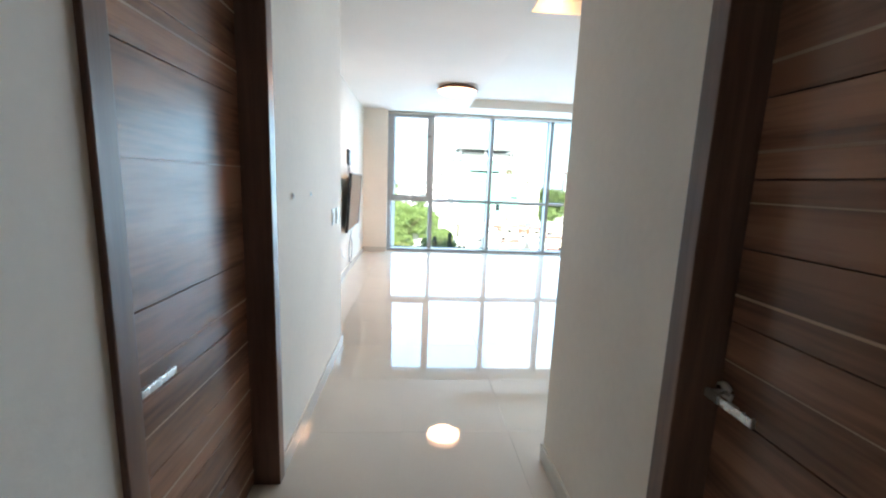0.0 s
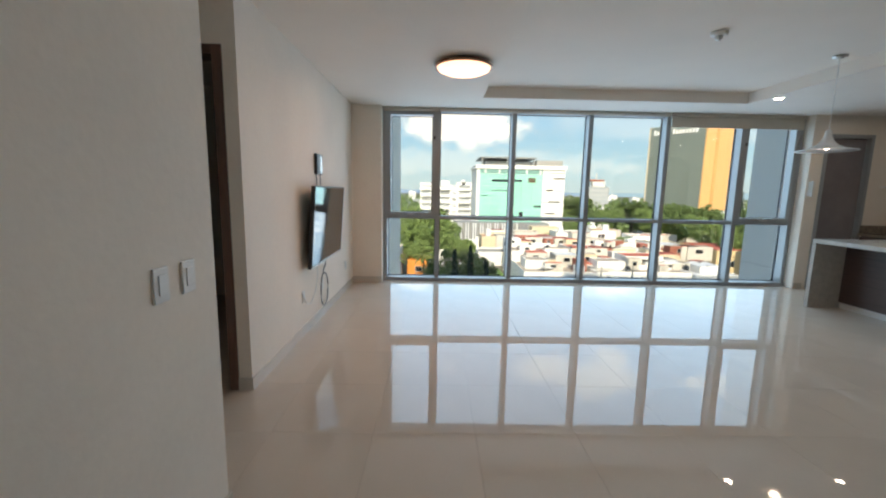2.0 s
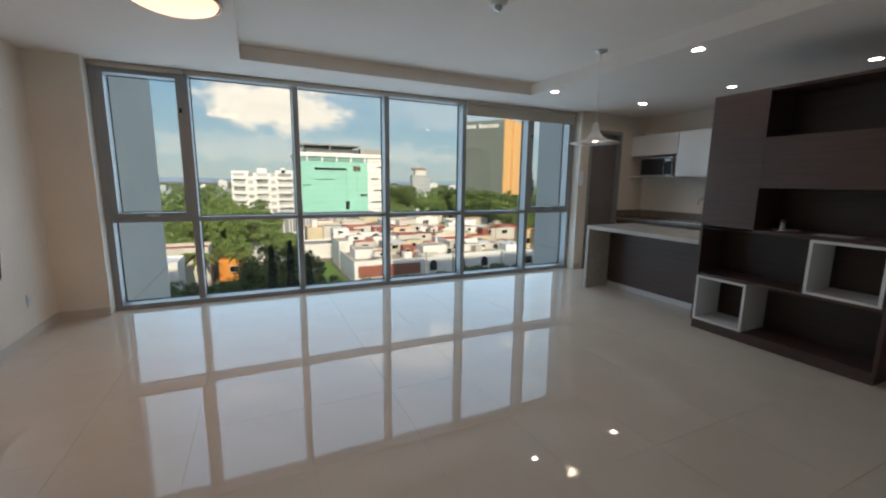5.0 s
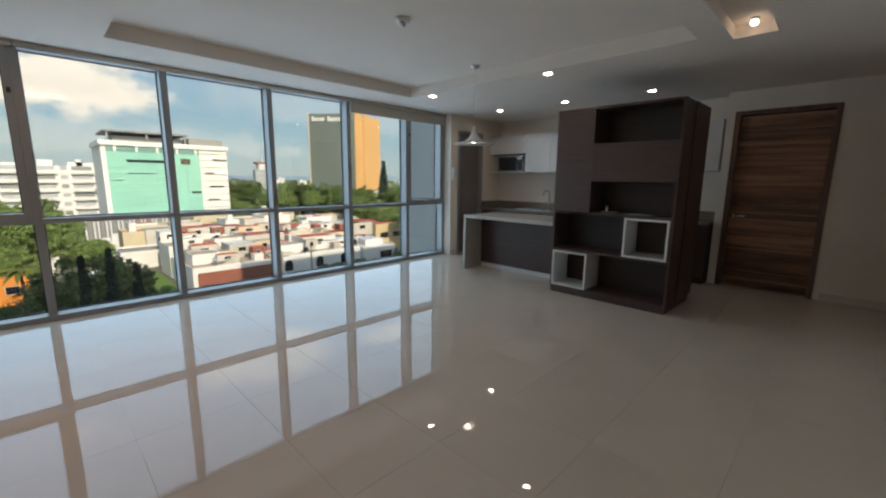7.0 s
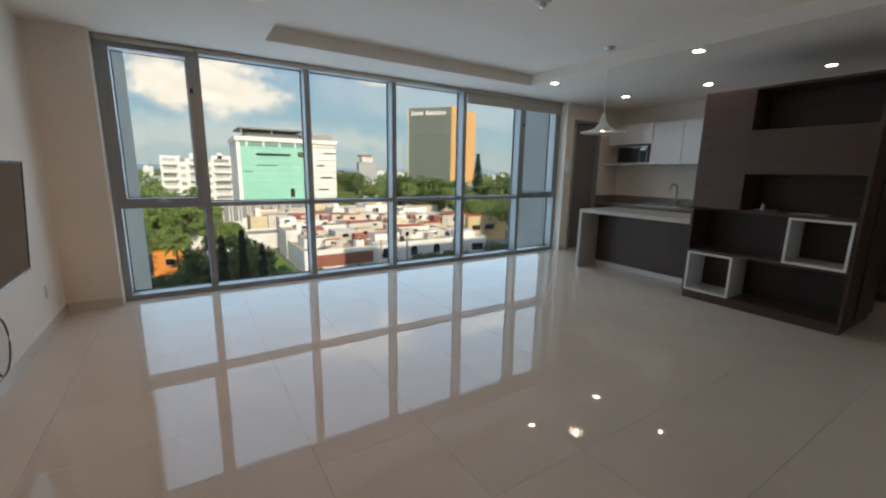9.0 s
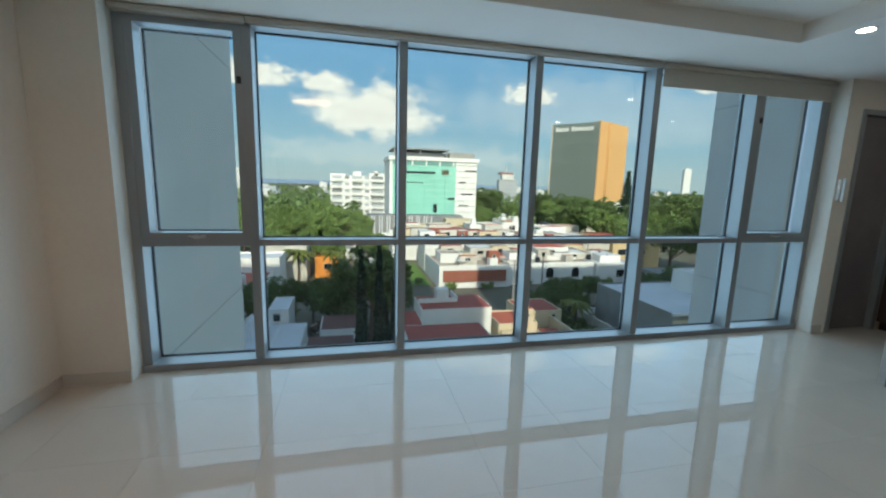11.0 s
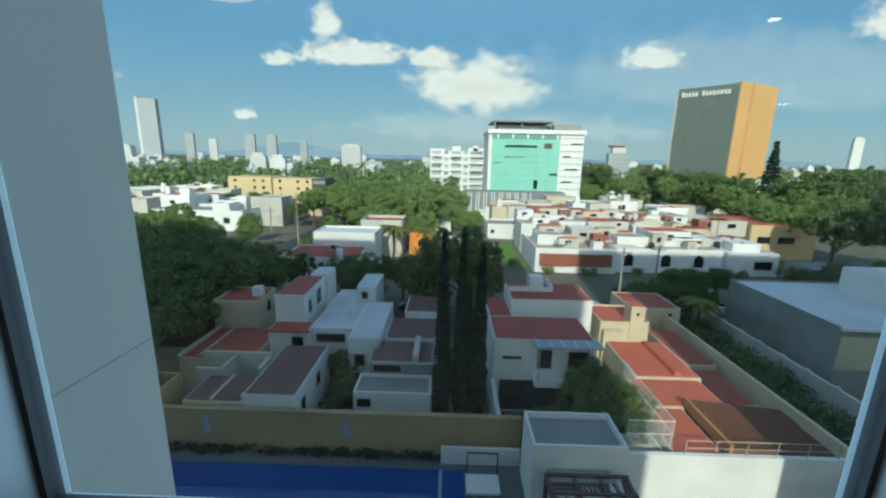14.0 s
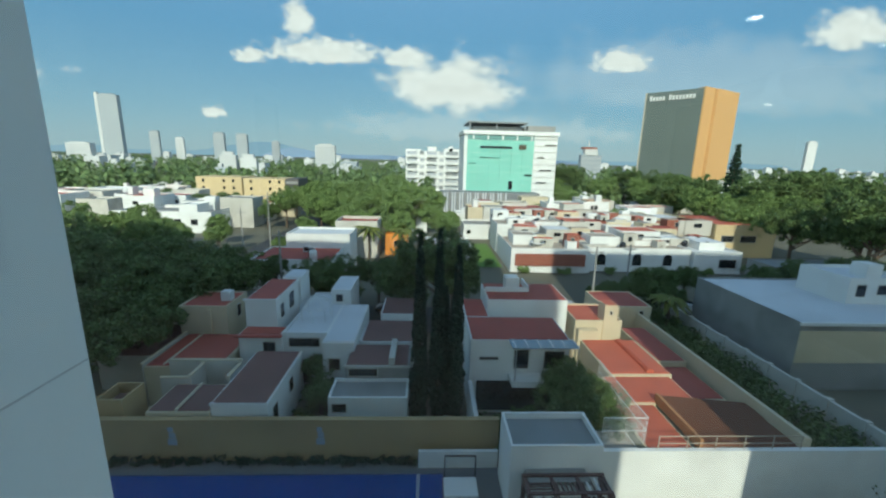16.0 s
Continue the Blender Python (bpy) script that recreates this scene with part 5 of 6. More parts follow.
for k in range(6):
    z = -12.0 + 2.85 * k
    for j, (x0, x1) in enumerate(((-6.0, -2.0), (-0.8, 1.0), (2.2, 6.2), (7.4, 9.2), (10.2, 15.2))):
        part("window", box(x0, x1, 180.88, 181.02, z + 1.0, z + 2.3), FARBAND if (j + k) % 3 else GREYROOF, wa)
        if j % 2 == 0:
            part("balcony", box(x0 - 0.3, x1 + 0.3, 179.5, 181, z - 0.1, z + 0.95), WHITEW, wa)
# yellow apartments
ya = thing("apartment_building", "yellow apartment blocks with a dark balcony end", "apartment building")
part("wall", box(-72, -57.5, 142, 154, GZ, -5.9), YELLOWW, ya)
part("wall", box(-56.5, -43.5, 141, 153, GZ, -6.1), YELLOWW, ya)
part("stair_shaft", box(-57.5, -56.5, 143, 154, GZ, -6.4), CONCRETE, ya)
part("balcony_end", box(-43.5, -39.5, 142, 153, GZ, -6.0), surface("dark_balconies", (0.10, 0.09, 0.085), 0.6), ya)
for k in range(4):
    part("balcony", box(-43.4, -39.2, 141.4, 142, -15.2 + 2.5 * k, -14.3 + 2.5 * k), CONCRETE, ya)
for x in (-70, -63.5, -60.5, -54.5, -48.5, -45.5):
    for k in range(4):
        part("window", box(x, x + 0.7, 140.93 if x > -57 else 141.93, 141.01 if x > -57 else 142.01, -14.4 + 2.3 * k, -13.5 + 2.3 * k), DARKGL, ya)

# hotel slab
hotel = thing("hotel_tower", "tall hotel slab, grey glass front and orange concrete ends", "hotel")
def prism(pts, z0, z1):
    bm = bmesh.new()
    lo, hi = [bm.verts.new((*p, z0)) for p in pts], [bm.verts.new((*p, z1)) for p in pts]
    n = len(pts)
    for i in range(n):
        bm.faces.new((lo[i], lo[(i + 1) % n], hi[(i + 1) % n], hi[i]))
    bm.faces.new(hi), bm.faces.new(lo[::-1])
    bmesh.ops.recalc_face_normals(bm, faces=bm.faces)
    return bm
HL, HM, HR = Vector((171.0, 331)), Vector((196.2, 300)), Vector((236.7, 321))
u = (HM - HL).normalized()
n = Vector((u.y, -u.x))
e = (HR - HM)
part("glass_front", prism([HL, HM, HM + 0.24 * e, HL + 0.24 * e], GZ, 55), HOTELGL, hotel)
part("edge_fin", prism([HL - 1.2 * u, HL, HL + 0.3 * e, HL - 1.2 * u + 0.3 * e], GZ, 55.4), surface("pale_edge", (0.55, 0.47, 0.36), 0.8), hotel)
part("end_wall", prism([HM - 0.2 * n * -1, HM + 0.26 * e, HM + 0.26 * e - 20 * u, HM - 1.0 * u], GZ, 55.8), HOTELOR, hotel)
part("end_wall", prism([HM + 0.29 * e + 1.5 * u, HR, HR - 26 * u, HM + 0.29 * e - 26 * u], GZ, 55.6), HOTELOR, hotel)
for k in range(20):
    z = -8 + 3.0 * k
    part("floor_line", prism([HL + 0.3 * u + 0.25 * n, HM - 1.2 * u + 0.25 * n, HM - 1.2 * u, HL + 0.3 * u], z, z + 0.28), surface("glass_mullion", (0.093, 0.117, 0.108), 0.4) if k == 0 else bpy.data.materials["glass_mullion"], hotel)
sign = thing("hotel_sign", "plain white lettering bar across the hotel top", "sign")
mark = HL.lerp(HM, 0.07) + 0.6 * n
run = (HM - HL) * 0.80
for k in range(14):
    if k == 5:
        continue
    a, b = mark + run * (k / 14), mark + run * ((k + 0.72) / 14)
    part("bar", prism([a, b, b + 0.3 * n, a + 0.3 * n], 48.7, 51.6 if k not in (0, 6) else 52.6), WHITEW, sign)

# skyline
def tower(x, w, y, z, m, label, d=None, storeys=0):
    t = thing("far_tower", label, "high-rise", "towers on the skyline")
    part("wall", box(x - w / 2, x + w / 2, y, y + (d or w * 0.3), GZ, z), m, t)
    part("roof", box(x - w / 3, x + w / 3, y + 0.5, y + (d or w * 0.3) * 0.8, z, z + 2), m, t)
    for k in range(storeys):
        zz = GZ + 8 + (z - GZ - 8) * k / storeys
        part("window_band", box(x - w * 0.46, x + w * 0.46, y - 0.5, y, zz, zz + (z - GZ) / storeys * 0.3), FARBAND, t)
    return t
tower(-580, 34, 800, 100, FARG, "slim very tall grey tower on the skyline", 9, 0)
tower(-599.5, 5, 799.5, 102, FARW, "white edge slab of the tall tower", 9, 0)
for x, w, z, m in ((-505, 17, 38, FARG), (-460, 15, 27, FARW), (-388, 20, 38, FARG), (-346, 20, 37, FARG), (-284, 14, 25, FARG)):
    tower(x, w, 800, z, m, "distant high-rise on the skyline", None, 9)
tower(-118.5, 23, 500, 13.5, FARW, "white stepped high-rise beyond the trees", None, 7)
tower(-645, 44, 800, 14, FARW, "broad white block on the skyline", None, 5)
tower(474, 12, 500, 33, FARW, "slim white high-rise in the east", None, 0)
mb = tower(160, 20, 400, 9, FARG, "grey-cream building with a red roof crown and mast", None, 4)
part("upper_block", box(153, 165, 399, 405, 9, 14.5), FARW, mb)
part("crown", box(150.5, 164, 398.5, 405, 14.5, 16.2), BRICKW, mb, "red roof crown")
part("mast", box(156.2, 157.0, 400, 400.8, 16.2, 22.5), FARW, mb)
tower(-108, 9, 240, 0.6, FARW, "white apartment block among trees", None, 0)
tower(-97, 9, 240, -0.6, FARW, "white apartment block among trees", None, 0)
rnd = random.Random(21)
for k in range(210):
    y = rnd.uniform(200, 1300)
    x = rnd.uniform(-1.15, 1.25) * y
    if 0.02 < x / y < 0.36 and y < 330:
        continue
    w, h = rnd.uniform(6, 19), rnd.choice((4, 5, 6, 7, 8, 9, 12)) + rnd.uniform(0, 2) + (8 if y > 700 and rnd.random() < 0.25 else 0)
    t = thing("city_block", "pale distant city building", "building", "distant city")
    part("wall", box(x, x + w, y, y + w * 0.7, GZ, GZ + h), FARW if rnd.random() < 0.8 else FARG, t)
    part("roof", box(x + w * 0.2, x + w * 0.5, y + 1, y + w * 0.4, GZ + h, GZ + h + 2), FARW, t)
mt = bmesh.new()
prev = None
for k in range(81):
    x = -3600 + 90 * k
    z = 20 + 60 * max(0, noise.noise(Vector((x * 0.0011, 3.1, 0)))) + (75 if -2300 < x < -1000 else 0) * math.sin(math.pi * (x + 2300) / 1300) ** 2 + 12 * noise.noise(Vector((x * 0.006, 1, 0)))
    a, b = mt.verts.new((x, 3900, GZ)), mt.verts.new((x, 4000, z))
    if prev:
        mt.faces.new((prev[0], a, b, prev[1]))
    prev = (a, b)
setting("backdrop", mt, MOUNT, "hills on the horizon with blue haze in their colour", "hills")


# ---- clouds ----
def cloud_vapour(seed, aspect, ragged, most=1.0):
    """Thin glowing vapour: dense in the middle, ragged towards the rim, flat below."""
    m, n, l, b = nodes_of("cloud_vapour")
    n.remove(b)
    tc, mp = n.new("ShaderNodeTexCoord"), n.new("ShaderNodeMapping")
    mp.inputs["Scale"].default_value = (aspect, 1, 1)
    mp.inputs["Location"].default_value = (seed * 3.7, 0, seed * 1.3)
    l.new(tc.outputs["Object"], mp.inputs[0])
    sep = n.new("ShaderNodeSeparateXYZ")
    l.new(tc.outputs["Object"], sep.inputs[0])

    def math_node(op, a, c=None, d=None):
        q = n.new("ShaderNodeMath")
        q.operation = op
        for i, v in enumerate((a, c, d)):
            if v is None:
                continue
            if isinstance(v, (int, float)):
                q.inputs[i].default_value = v
            else:
                l.new(v, q.inputs[i])
        return q.outputs[0]

    big, fine = n.new("ShaderNodeTexNoise"), n.new("ShaderNodeTexNoise")
    big.inputs["Scale"].default_value, big.inputs["Detail"].default_value, big.inputs["Roughness"].default_value = 2.2, 7, 0.56
    fine.inputs["Scale"].default_value, fine.inputs["Detail"].default_value = 2.6, 3
    l.new(mp.outputs[0], big.inputs[0]), l.new(mp.outputs[0], fine.inputs[0])
    z = sep.outputs["Z"]
    low = math_node("MULTIPLY", math_node("LESS_THAN", z, 0.0), 1.0)
    zz = math_node("MULTIPLY", z, math_node("MULTIPLY_ADD", low, 0.9, 1.0))
    r2 = math_node("ADD", math_node("POWER", math_node("ABSOLUTE", sep.outputs["X"]), 2.0), math_node("POWER", math_node("ABSOLUTE", zz), 2.0))
    rim = math_node("SUBTRACT", 1.0, math_node("SQRT", r2))
    dens = math_node("ADD", rim, math_node("MULTIPLY_ADD", big.outputs[0], ragged, -0.58 * ragged))
    ramp = n.new("ShaderNodeMapRange")
    ramp.interpolation_type = "SMOOTHSTEP"
    ramp.inputs[1].default_value, ramp.inputs[2].default_value, ramp.inputs[4].default_value = -0.04, 0.46, most
    l.new(dens, ramp.inputs[0])
    tone = n.new("ShaderNodeMapRange")
    tone.inputs[1].default_value, tone.inputs[2].default_value, tone.inputs[3].default_value, tone.inputs[4].default_value = 0.25, 0.75, 0.86, 1.04
    l.new(fine.outputs[0], tone.inputs[0])
    col = n.new("ShaderNodeVectorMath")
    col.operation = "SCALE"
    col.inputs[0].default_value = (0.96, 0.95, 0.93)
    l.new(tone.outputs[0], col.inputs["Scale"])
    em, tr, mx = n.new("ShaderNodeEmission"), n.new("ShaderNodeBsdfTransparent"), n.new("ShaderNodeMixShader")
    l.new(col.outputs[0], em.inputs[0])
    # the cloud's sunlit white is its own emission
    em.inputs[1].default_value = 0.78
    l.new(ramp.outputs[0], mx.inputs[0]), l.new(tr.outputs[0], mx.inputs[1]), l.new(em.outputs[0], mx.inputs[2])
    l.new(mx.outputs[0], n["Material Output"].inputs[0])
    return m


def cloud(cx, cz, w, h, seed, y=3000, ragged=1.4, most=1.0):
    """A far cloud bank: a shallow curved sheet of glowing vapour in the backdrop of sky."""
    bm = bmesh.new()
    bmesh.ops.create_grid(bm, x_segments=6, y_segments=6, size=1.0)
    for v in bm.verts:
        v.co = Vector((v.co.x * 1.5, 0.1 * v.co.x ** 2, v.co.y * 1.5))
    ob = link("cloud", bm, cloud_vapour(seed, w / (2 * h), ragged, most))
    k = min(1.0, 4050 / math.hypot(abs(cx) + 0.99 * w, y + seed * 9))  # keeps wide banks in front of the sky
    ob.location, ob.scale = (cx * k, (y + seed * 9) * k, (cz + 0.42 * h) * k), (0.66 * w * k, 1, 0.85 * h * k)
    ob.visible_shadow = False
    return tagged(ob, "white cloud vapour with its sunlight put in as glow", "cloud", "cumulus clouds", kind="stuff")


cloud(184, 300, 906, 383, 1)
cloud(-719, 606, 824, 174, 2)
cloud(-151, 600, 351, 144, 3)
cloud(-891, 759, 196, 274, 4)
cloud(1372, 621, 426, 165, 5)
cloud(3039, 835, 626, 263, 6)
cloud(-1524, 238, 170, 90, 7)
cloud(-1243, 613, 227, 106, 8)
cloud(-1238, 1053, 396, 262, 9)
cloud(910, 1271, 474, 251, 10)
cloud(1422, 1186, 278, 340, 11)
cloud(2535, 1414, 887, 219, 12)
cloud(1354, 1365, 692, 298, 13)
cloud(-1058, 1103, 139, 222, 14)
cloud(3582, 2467, 812, 221, 15)
cloud(-3568, 384, 1622, 248, 17)

# two wide, thin veils of the same glowing vapour
cloud(2700, 420, 3800, 700, 31, 3600, ragged=1.2, most=0.22)
cloud(500, 150, 3000, 260, 32, 3650, ragged=1.6, most=0.25)


def sky_backdrop():
    """Glowing backdrop of sky with painted haze over the horizon: pale city haze below, blue above, thinning into the
    open sky.
    """
    m, n, l, b = nodes_of("painted_sky_haze")
    n.remove(b)
    tc, sep, rp, hue = n.new("ShaderNodeTexCoord"), n.new("ShaderNodeSeparateXYZ"), n.new("ShaderNodeMapRange"), n.new("ShaderNodeValToRGB")
    hz = n.new("ShaderNodeMath")
    em, tr, mx = n.new("ShaderNodeEmission"), n.new("ShaderNodeBsdfTransparent"), n.new("ShaderNodeMixShader")
    l.new(tc.outputs["Object"], sep.inputs[0]), l.new(sep.outputs["Z"], rp.inputs[0]), l.new(sep.outputs["Z"], hz.inputs[0])
    rp.interpolation_type = "SMOOTHSTEP"
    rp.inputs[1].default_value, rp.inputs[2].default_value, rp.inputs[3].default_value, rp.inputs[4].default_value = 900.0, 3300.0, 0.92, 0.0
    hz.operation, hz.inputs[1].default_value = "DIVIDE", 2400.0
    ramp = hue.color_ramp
    # haze and sky tones are emission colours, covering the brighter sky behind
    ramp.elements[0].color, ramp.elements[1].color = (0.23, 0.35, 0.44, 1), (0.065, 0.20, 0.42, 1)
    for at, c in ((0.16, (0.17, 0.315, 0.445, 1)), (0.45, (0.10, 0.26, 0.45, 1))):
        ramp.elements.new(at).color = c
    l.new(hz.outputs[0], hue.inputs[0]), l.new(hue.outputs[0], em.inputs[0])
    l.new(rp.outputs[0], mx.inputs[0]), l.new(tr.outputs[0], mx.inputs[1]), l.new(em.outputs[0], mx.inputs[2]), l.new(mx.outputs[0], n["Material Output"].inputs[0])
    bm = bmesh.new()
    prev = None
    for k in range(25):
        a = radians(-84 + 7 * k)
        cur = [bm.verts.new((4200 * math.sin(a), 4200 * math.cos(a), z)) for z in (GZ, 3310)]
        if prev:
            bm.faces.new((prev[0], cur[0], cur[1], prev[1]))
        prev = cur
    ob = setting("backdrop_sky", bm, m, "glowing backdrop painted as pale haze and blue sky", "sky")
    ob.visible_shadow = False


sky_backdrop()


# ---- trees ----
def tree(label, height, spread, seed, leaf, size=0.125, clumps=230, per=75, category="tree"):
    r = random.Random(seed)
    t = thing("tree", label, category, "garden and street trees")
    bm = tube([(0, 0, 0), (0.1, 0.05, height * 0.2), (0.0, 0.1, height * 0.42), (0.05, 0, height * 0.7)], [height * 0.028, height * 0.022, height * 0.016, height * 0.006], 8)
    for k in range(7):
        a, z = r.uniform(0, 6.28), height * r.uniform(0.28, 0.5)
        e = spread * r.uniform(0.5, 0.85)
        tube([(0, 0, z), (0.5 * e * math.cos(a), 0.5 * e * math.sin(a), z + height * 0.13), (e * math.cos(a), e * math.sin(a), z + height * 0.3)], [height * 0.012, height * 0.007, height * 0.003], 6, bm)
    part("trunk", bm, BARK, t)
    cs, rs = [], []
    lobes = [(r.uniform(-0.5, 0.5) * spread, r.uniform(-0.5, 0.5) * spread, height * r.uniform(0.55, 0.8), r.uniform(0.4, 0.62)) for _ in range(7)]
    while len(cs) < clumps:
        lx, ly, lz, lr = r.choice(lobes)
        v = Vector((r.gauss(0, 1), r.gauss(0, 1), r.gauss(0, 0.8))).normalized() * lr * spread * r.uniform(0.75, 1.0)
        p = Vector((lx + v.x, ly + v.y, lz + v.z * 0.75))
        if p.z < height * 0.28 or p.z > height:
            continue
        cs.append(tuple(p)), rs.append(spread * r.uniform(0.06, 0.19))
    me = leaf_mesh("crown", cs, rs, per, size, seed)
    me.materials.append(leaf)
    cr = new("crown", me)
    cr.parent = t
    return t


PROTO = [tree("dark green broadleaf garden tree", 9, 4.0, 1, LEAFD), tree("dark green spreading street tree", 8, 4.6, 2, LEAFD), tree("sunlit mid-green broadleaf tree", 9, 4.2, 3, LEAFL),
         tree("sunlit light green street tree", 8.5, 3.8, 4, LEAFL), tree("tall dense green tree", 12, 4.6, 5, LEAFD, 0.15, 260), tree("feathery dark green garden tree", 5.2, 2.9, 6, LEAFD, 0.06, 260, 90)]
first = {}


def plant(i, x, y, scale, turn=0.0, z=GZ, tall=1.0):
    m = Matrix.Translation((x, y, z)) @ Matrix.Rotation(turn, 4, "Z") @ Matrix.Diagonal((scale, scale, scale * tall, 1))
    if i not in first:
        first[i] = PROTO[i]
        PROTO[i].matrix_basis = m
        return PROTO[i]
    o = copy_thing(PROTO[i], m)
    o.scale = (scale, scale, scale * tall)
    return o


rnd = random.Random(5)
for x, y, s in ((-18, 46, 0.95), (-23, 47, 1.05), (-28, 49, 1.0), (-21, 52, 1.0), (-33, 50, 1.1), (-26, 54, 1.0), (-38, 52, 1.1), (-31, 57, 0.95), (-17, 55, 0.75), (-43, 56, 1.2), (-24, 43, 0.85), (-29, 44, 0.95), (-36, 46, 1.0), (-20, 37.5, 0.9), (-24, 39, 1.0), (-20.5, 33, 0.85), (-27, 35, 1.0), (-19.5, 42.5, 0.9), (-25, 31.5, 0.9), (-31, 39, 1.05)):
    plant(rnd.choice((0, 1)), x, y, s, rnd.uniform(0, 6))
for x, y, s in ((-7, 52, 0.78), (-10, 53, 0.7), (-3, 54, 0.75), (0, 50, 0.85), (3.6, 46.5, 0.95), (5.4, 48.5, 0.65), (2.5, 55, 0.85)):
    plant(rnd.choice((0, 1, 4)), x, y, s, rnd.uniform(0, 6))
for k in range(26):
    plant(rnd.choice((2, 3)), rnd.uniform(-34, 3), rnd.uniform(92, 128), rnd.uniform(1.0, 1.45), rnd.uniform(0, 6))
for k in range(8):
    plant(rnd.choice((2, 3)), rnd.uniform(-20, 8), rnd.uniform(84, 94), rnd.uniform(0.7, 1.0), rnd.uniform(0, 6))
for k in range(34):
    y = rnd.uniform(84, 150)
    plant(rnd.choice((0, 2, 4, 3)), max(rnd.uniform(0.52, 1.1) * y, 68), y, rnd.uniform(1.1, 1.55), rnd.uniform(0, 6))
for k in range(16):
    plant(rnd.choice((0, 2, 4)), rnd.uniform(46, 92), rnd.uniform(140, 190), rnd.uniform(1.0, 1.5), rnd.uniform(0, 6))
for x, y, s in ((64, 60, 1.25), (70, 64, 1.35), (76, 63, 1.3), (74, 70, 1.4), (66, 74, 1.4), (80, 64, 1.3)):
    plant(rnd.choice((0, 4)), x, y, s, rnd.uniform(0, 6))
for x, y, s in ((-58, 120, 0.9), (-50, 118, 1.0), (-41, 128, 0.9), (-47, 112, 0.85), (-66, 110, 0.9), (-73, 125, 1.0), (-36, 106, 0.8)):
    plant(0, x, y, s, rnd.uniform(0, 6))
for k in range(18):
    plant(rnd.choice((0, 2, 3)), rnd.uniform(18, 56), rnd.uniform(99, 130), rnd.uniform(0.45, 0.8), rnd.uniform(0, 6))
plant(5, 11.9, 30.3, 1.0, 0.7)
plant(5, 13.2, 28.9, 0.9, 2.0)
for x, y, s in ((-38, 86, 0.75), (-34, 79, 0.6), (-21, 88, 0.7), (-19, 80, 0.6), (-41, 72, 0.95), (-22, 76, 0.5), (-35, 64, 1.0), (-41, 62, 1.1), (-47, 66, 1.15), (-52, 70, 1.2), (-46, 76, 1.0), (-56, 62, 1.2), (-21, 62, 0.55)):
    plant(rnd.choice((2, 3)), x, y, s, rnd.uniform(0, 6))
for x, y, s in ((-4.6, 33.0, 0.35), (-5.2, 36.2, 0.42), (-4.3, 30.0, 0.2), (7.5, 29.6, 0.25), (9.0, 30.0, 0.3), (23.5, 50, 0.55), (26.5, 51.5, 0.6), (29.5, 50.5, 0.6), (24, 55, 0.35), (15.5, 54.8, 0.3), (30.5, 54, 0.7), (33.5, 56.5, 0.6), (37, 58, 0.55), (52, 57, 0.75), (58, 56, 0.8), (47, 57.5, 0.6)):
    plant(rnd.choice((0, 1)), x, y, s, rnd.uniform(0, 6))

# cypresses
def cypress(x, y, h, seed):
    r = random.Random(seed)
    t = thing("cypress", "tall narrow dark green cypress", "tree", "cypress row", at=(x, y, GZ))
    part("trunk", tube([(0, 0, 0), (0, 0, h * 0.9)], [0.16, 0.03], 8), BARK, t)
    cs, rs = [], []
    for k in range(260):
        f = r.random() ** 1.1
        rad = 0.55 * (1 - f) ** 0.6 * (0.55 + 0.45 * min(1, f * 8)) * r.uniform(0.6, 1.0)
        a = r.uniform(0, 6.28)
        cs.append((rad * math.cos(a), rad * math.sin(a), 0.4 + f * (h - 0.8))), rs.append(0.30 * (1 - 0.7 * f))
    me = leaf_mesh("crown", cs, rs, 40, 0.11, seed, 2.2)
    me.materials.append(LEAFC)
    new("crown", me).parent = t
for x, y, h, s in ((2.2, 32.2, 13.4, 1), (3.42, 32.3, 13.6, 2), (4.65, 32.4, 12.6, 3), (3.9, 33.4, 9.6, 4)):
    cypress(x, y, h, s)

# araucaria and palms
ar = thing("conifer", "tall pointed conifer above the treetops", "tree", at=(111.8, 150, GZ))
part("trunk", tube([(0, 0, 0), (0, 0, 25)], [0.4, 0.08], 8), BARK, ar)
cs = [((3.0 * (1 - f)) * math.cos(a) * q, (3.0 * (1 - f)) * math.sin(a) * q, 9 + 16 * f) for f in np.linspace(0, 0.98, 14) for a in np.linspace(0, 6.2, 9) for q in (0.5, 1.0)]
me = leaf_mesh("crown", cs, [0.7] * len(cs), 10, 0.4, 3)
me.materials.append(LEAFC)
new("crown", me).parent = ar
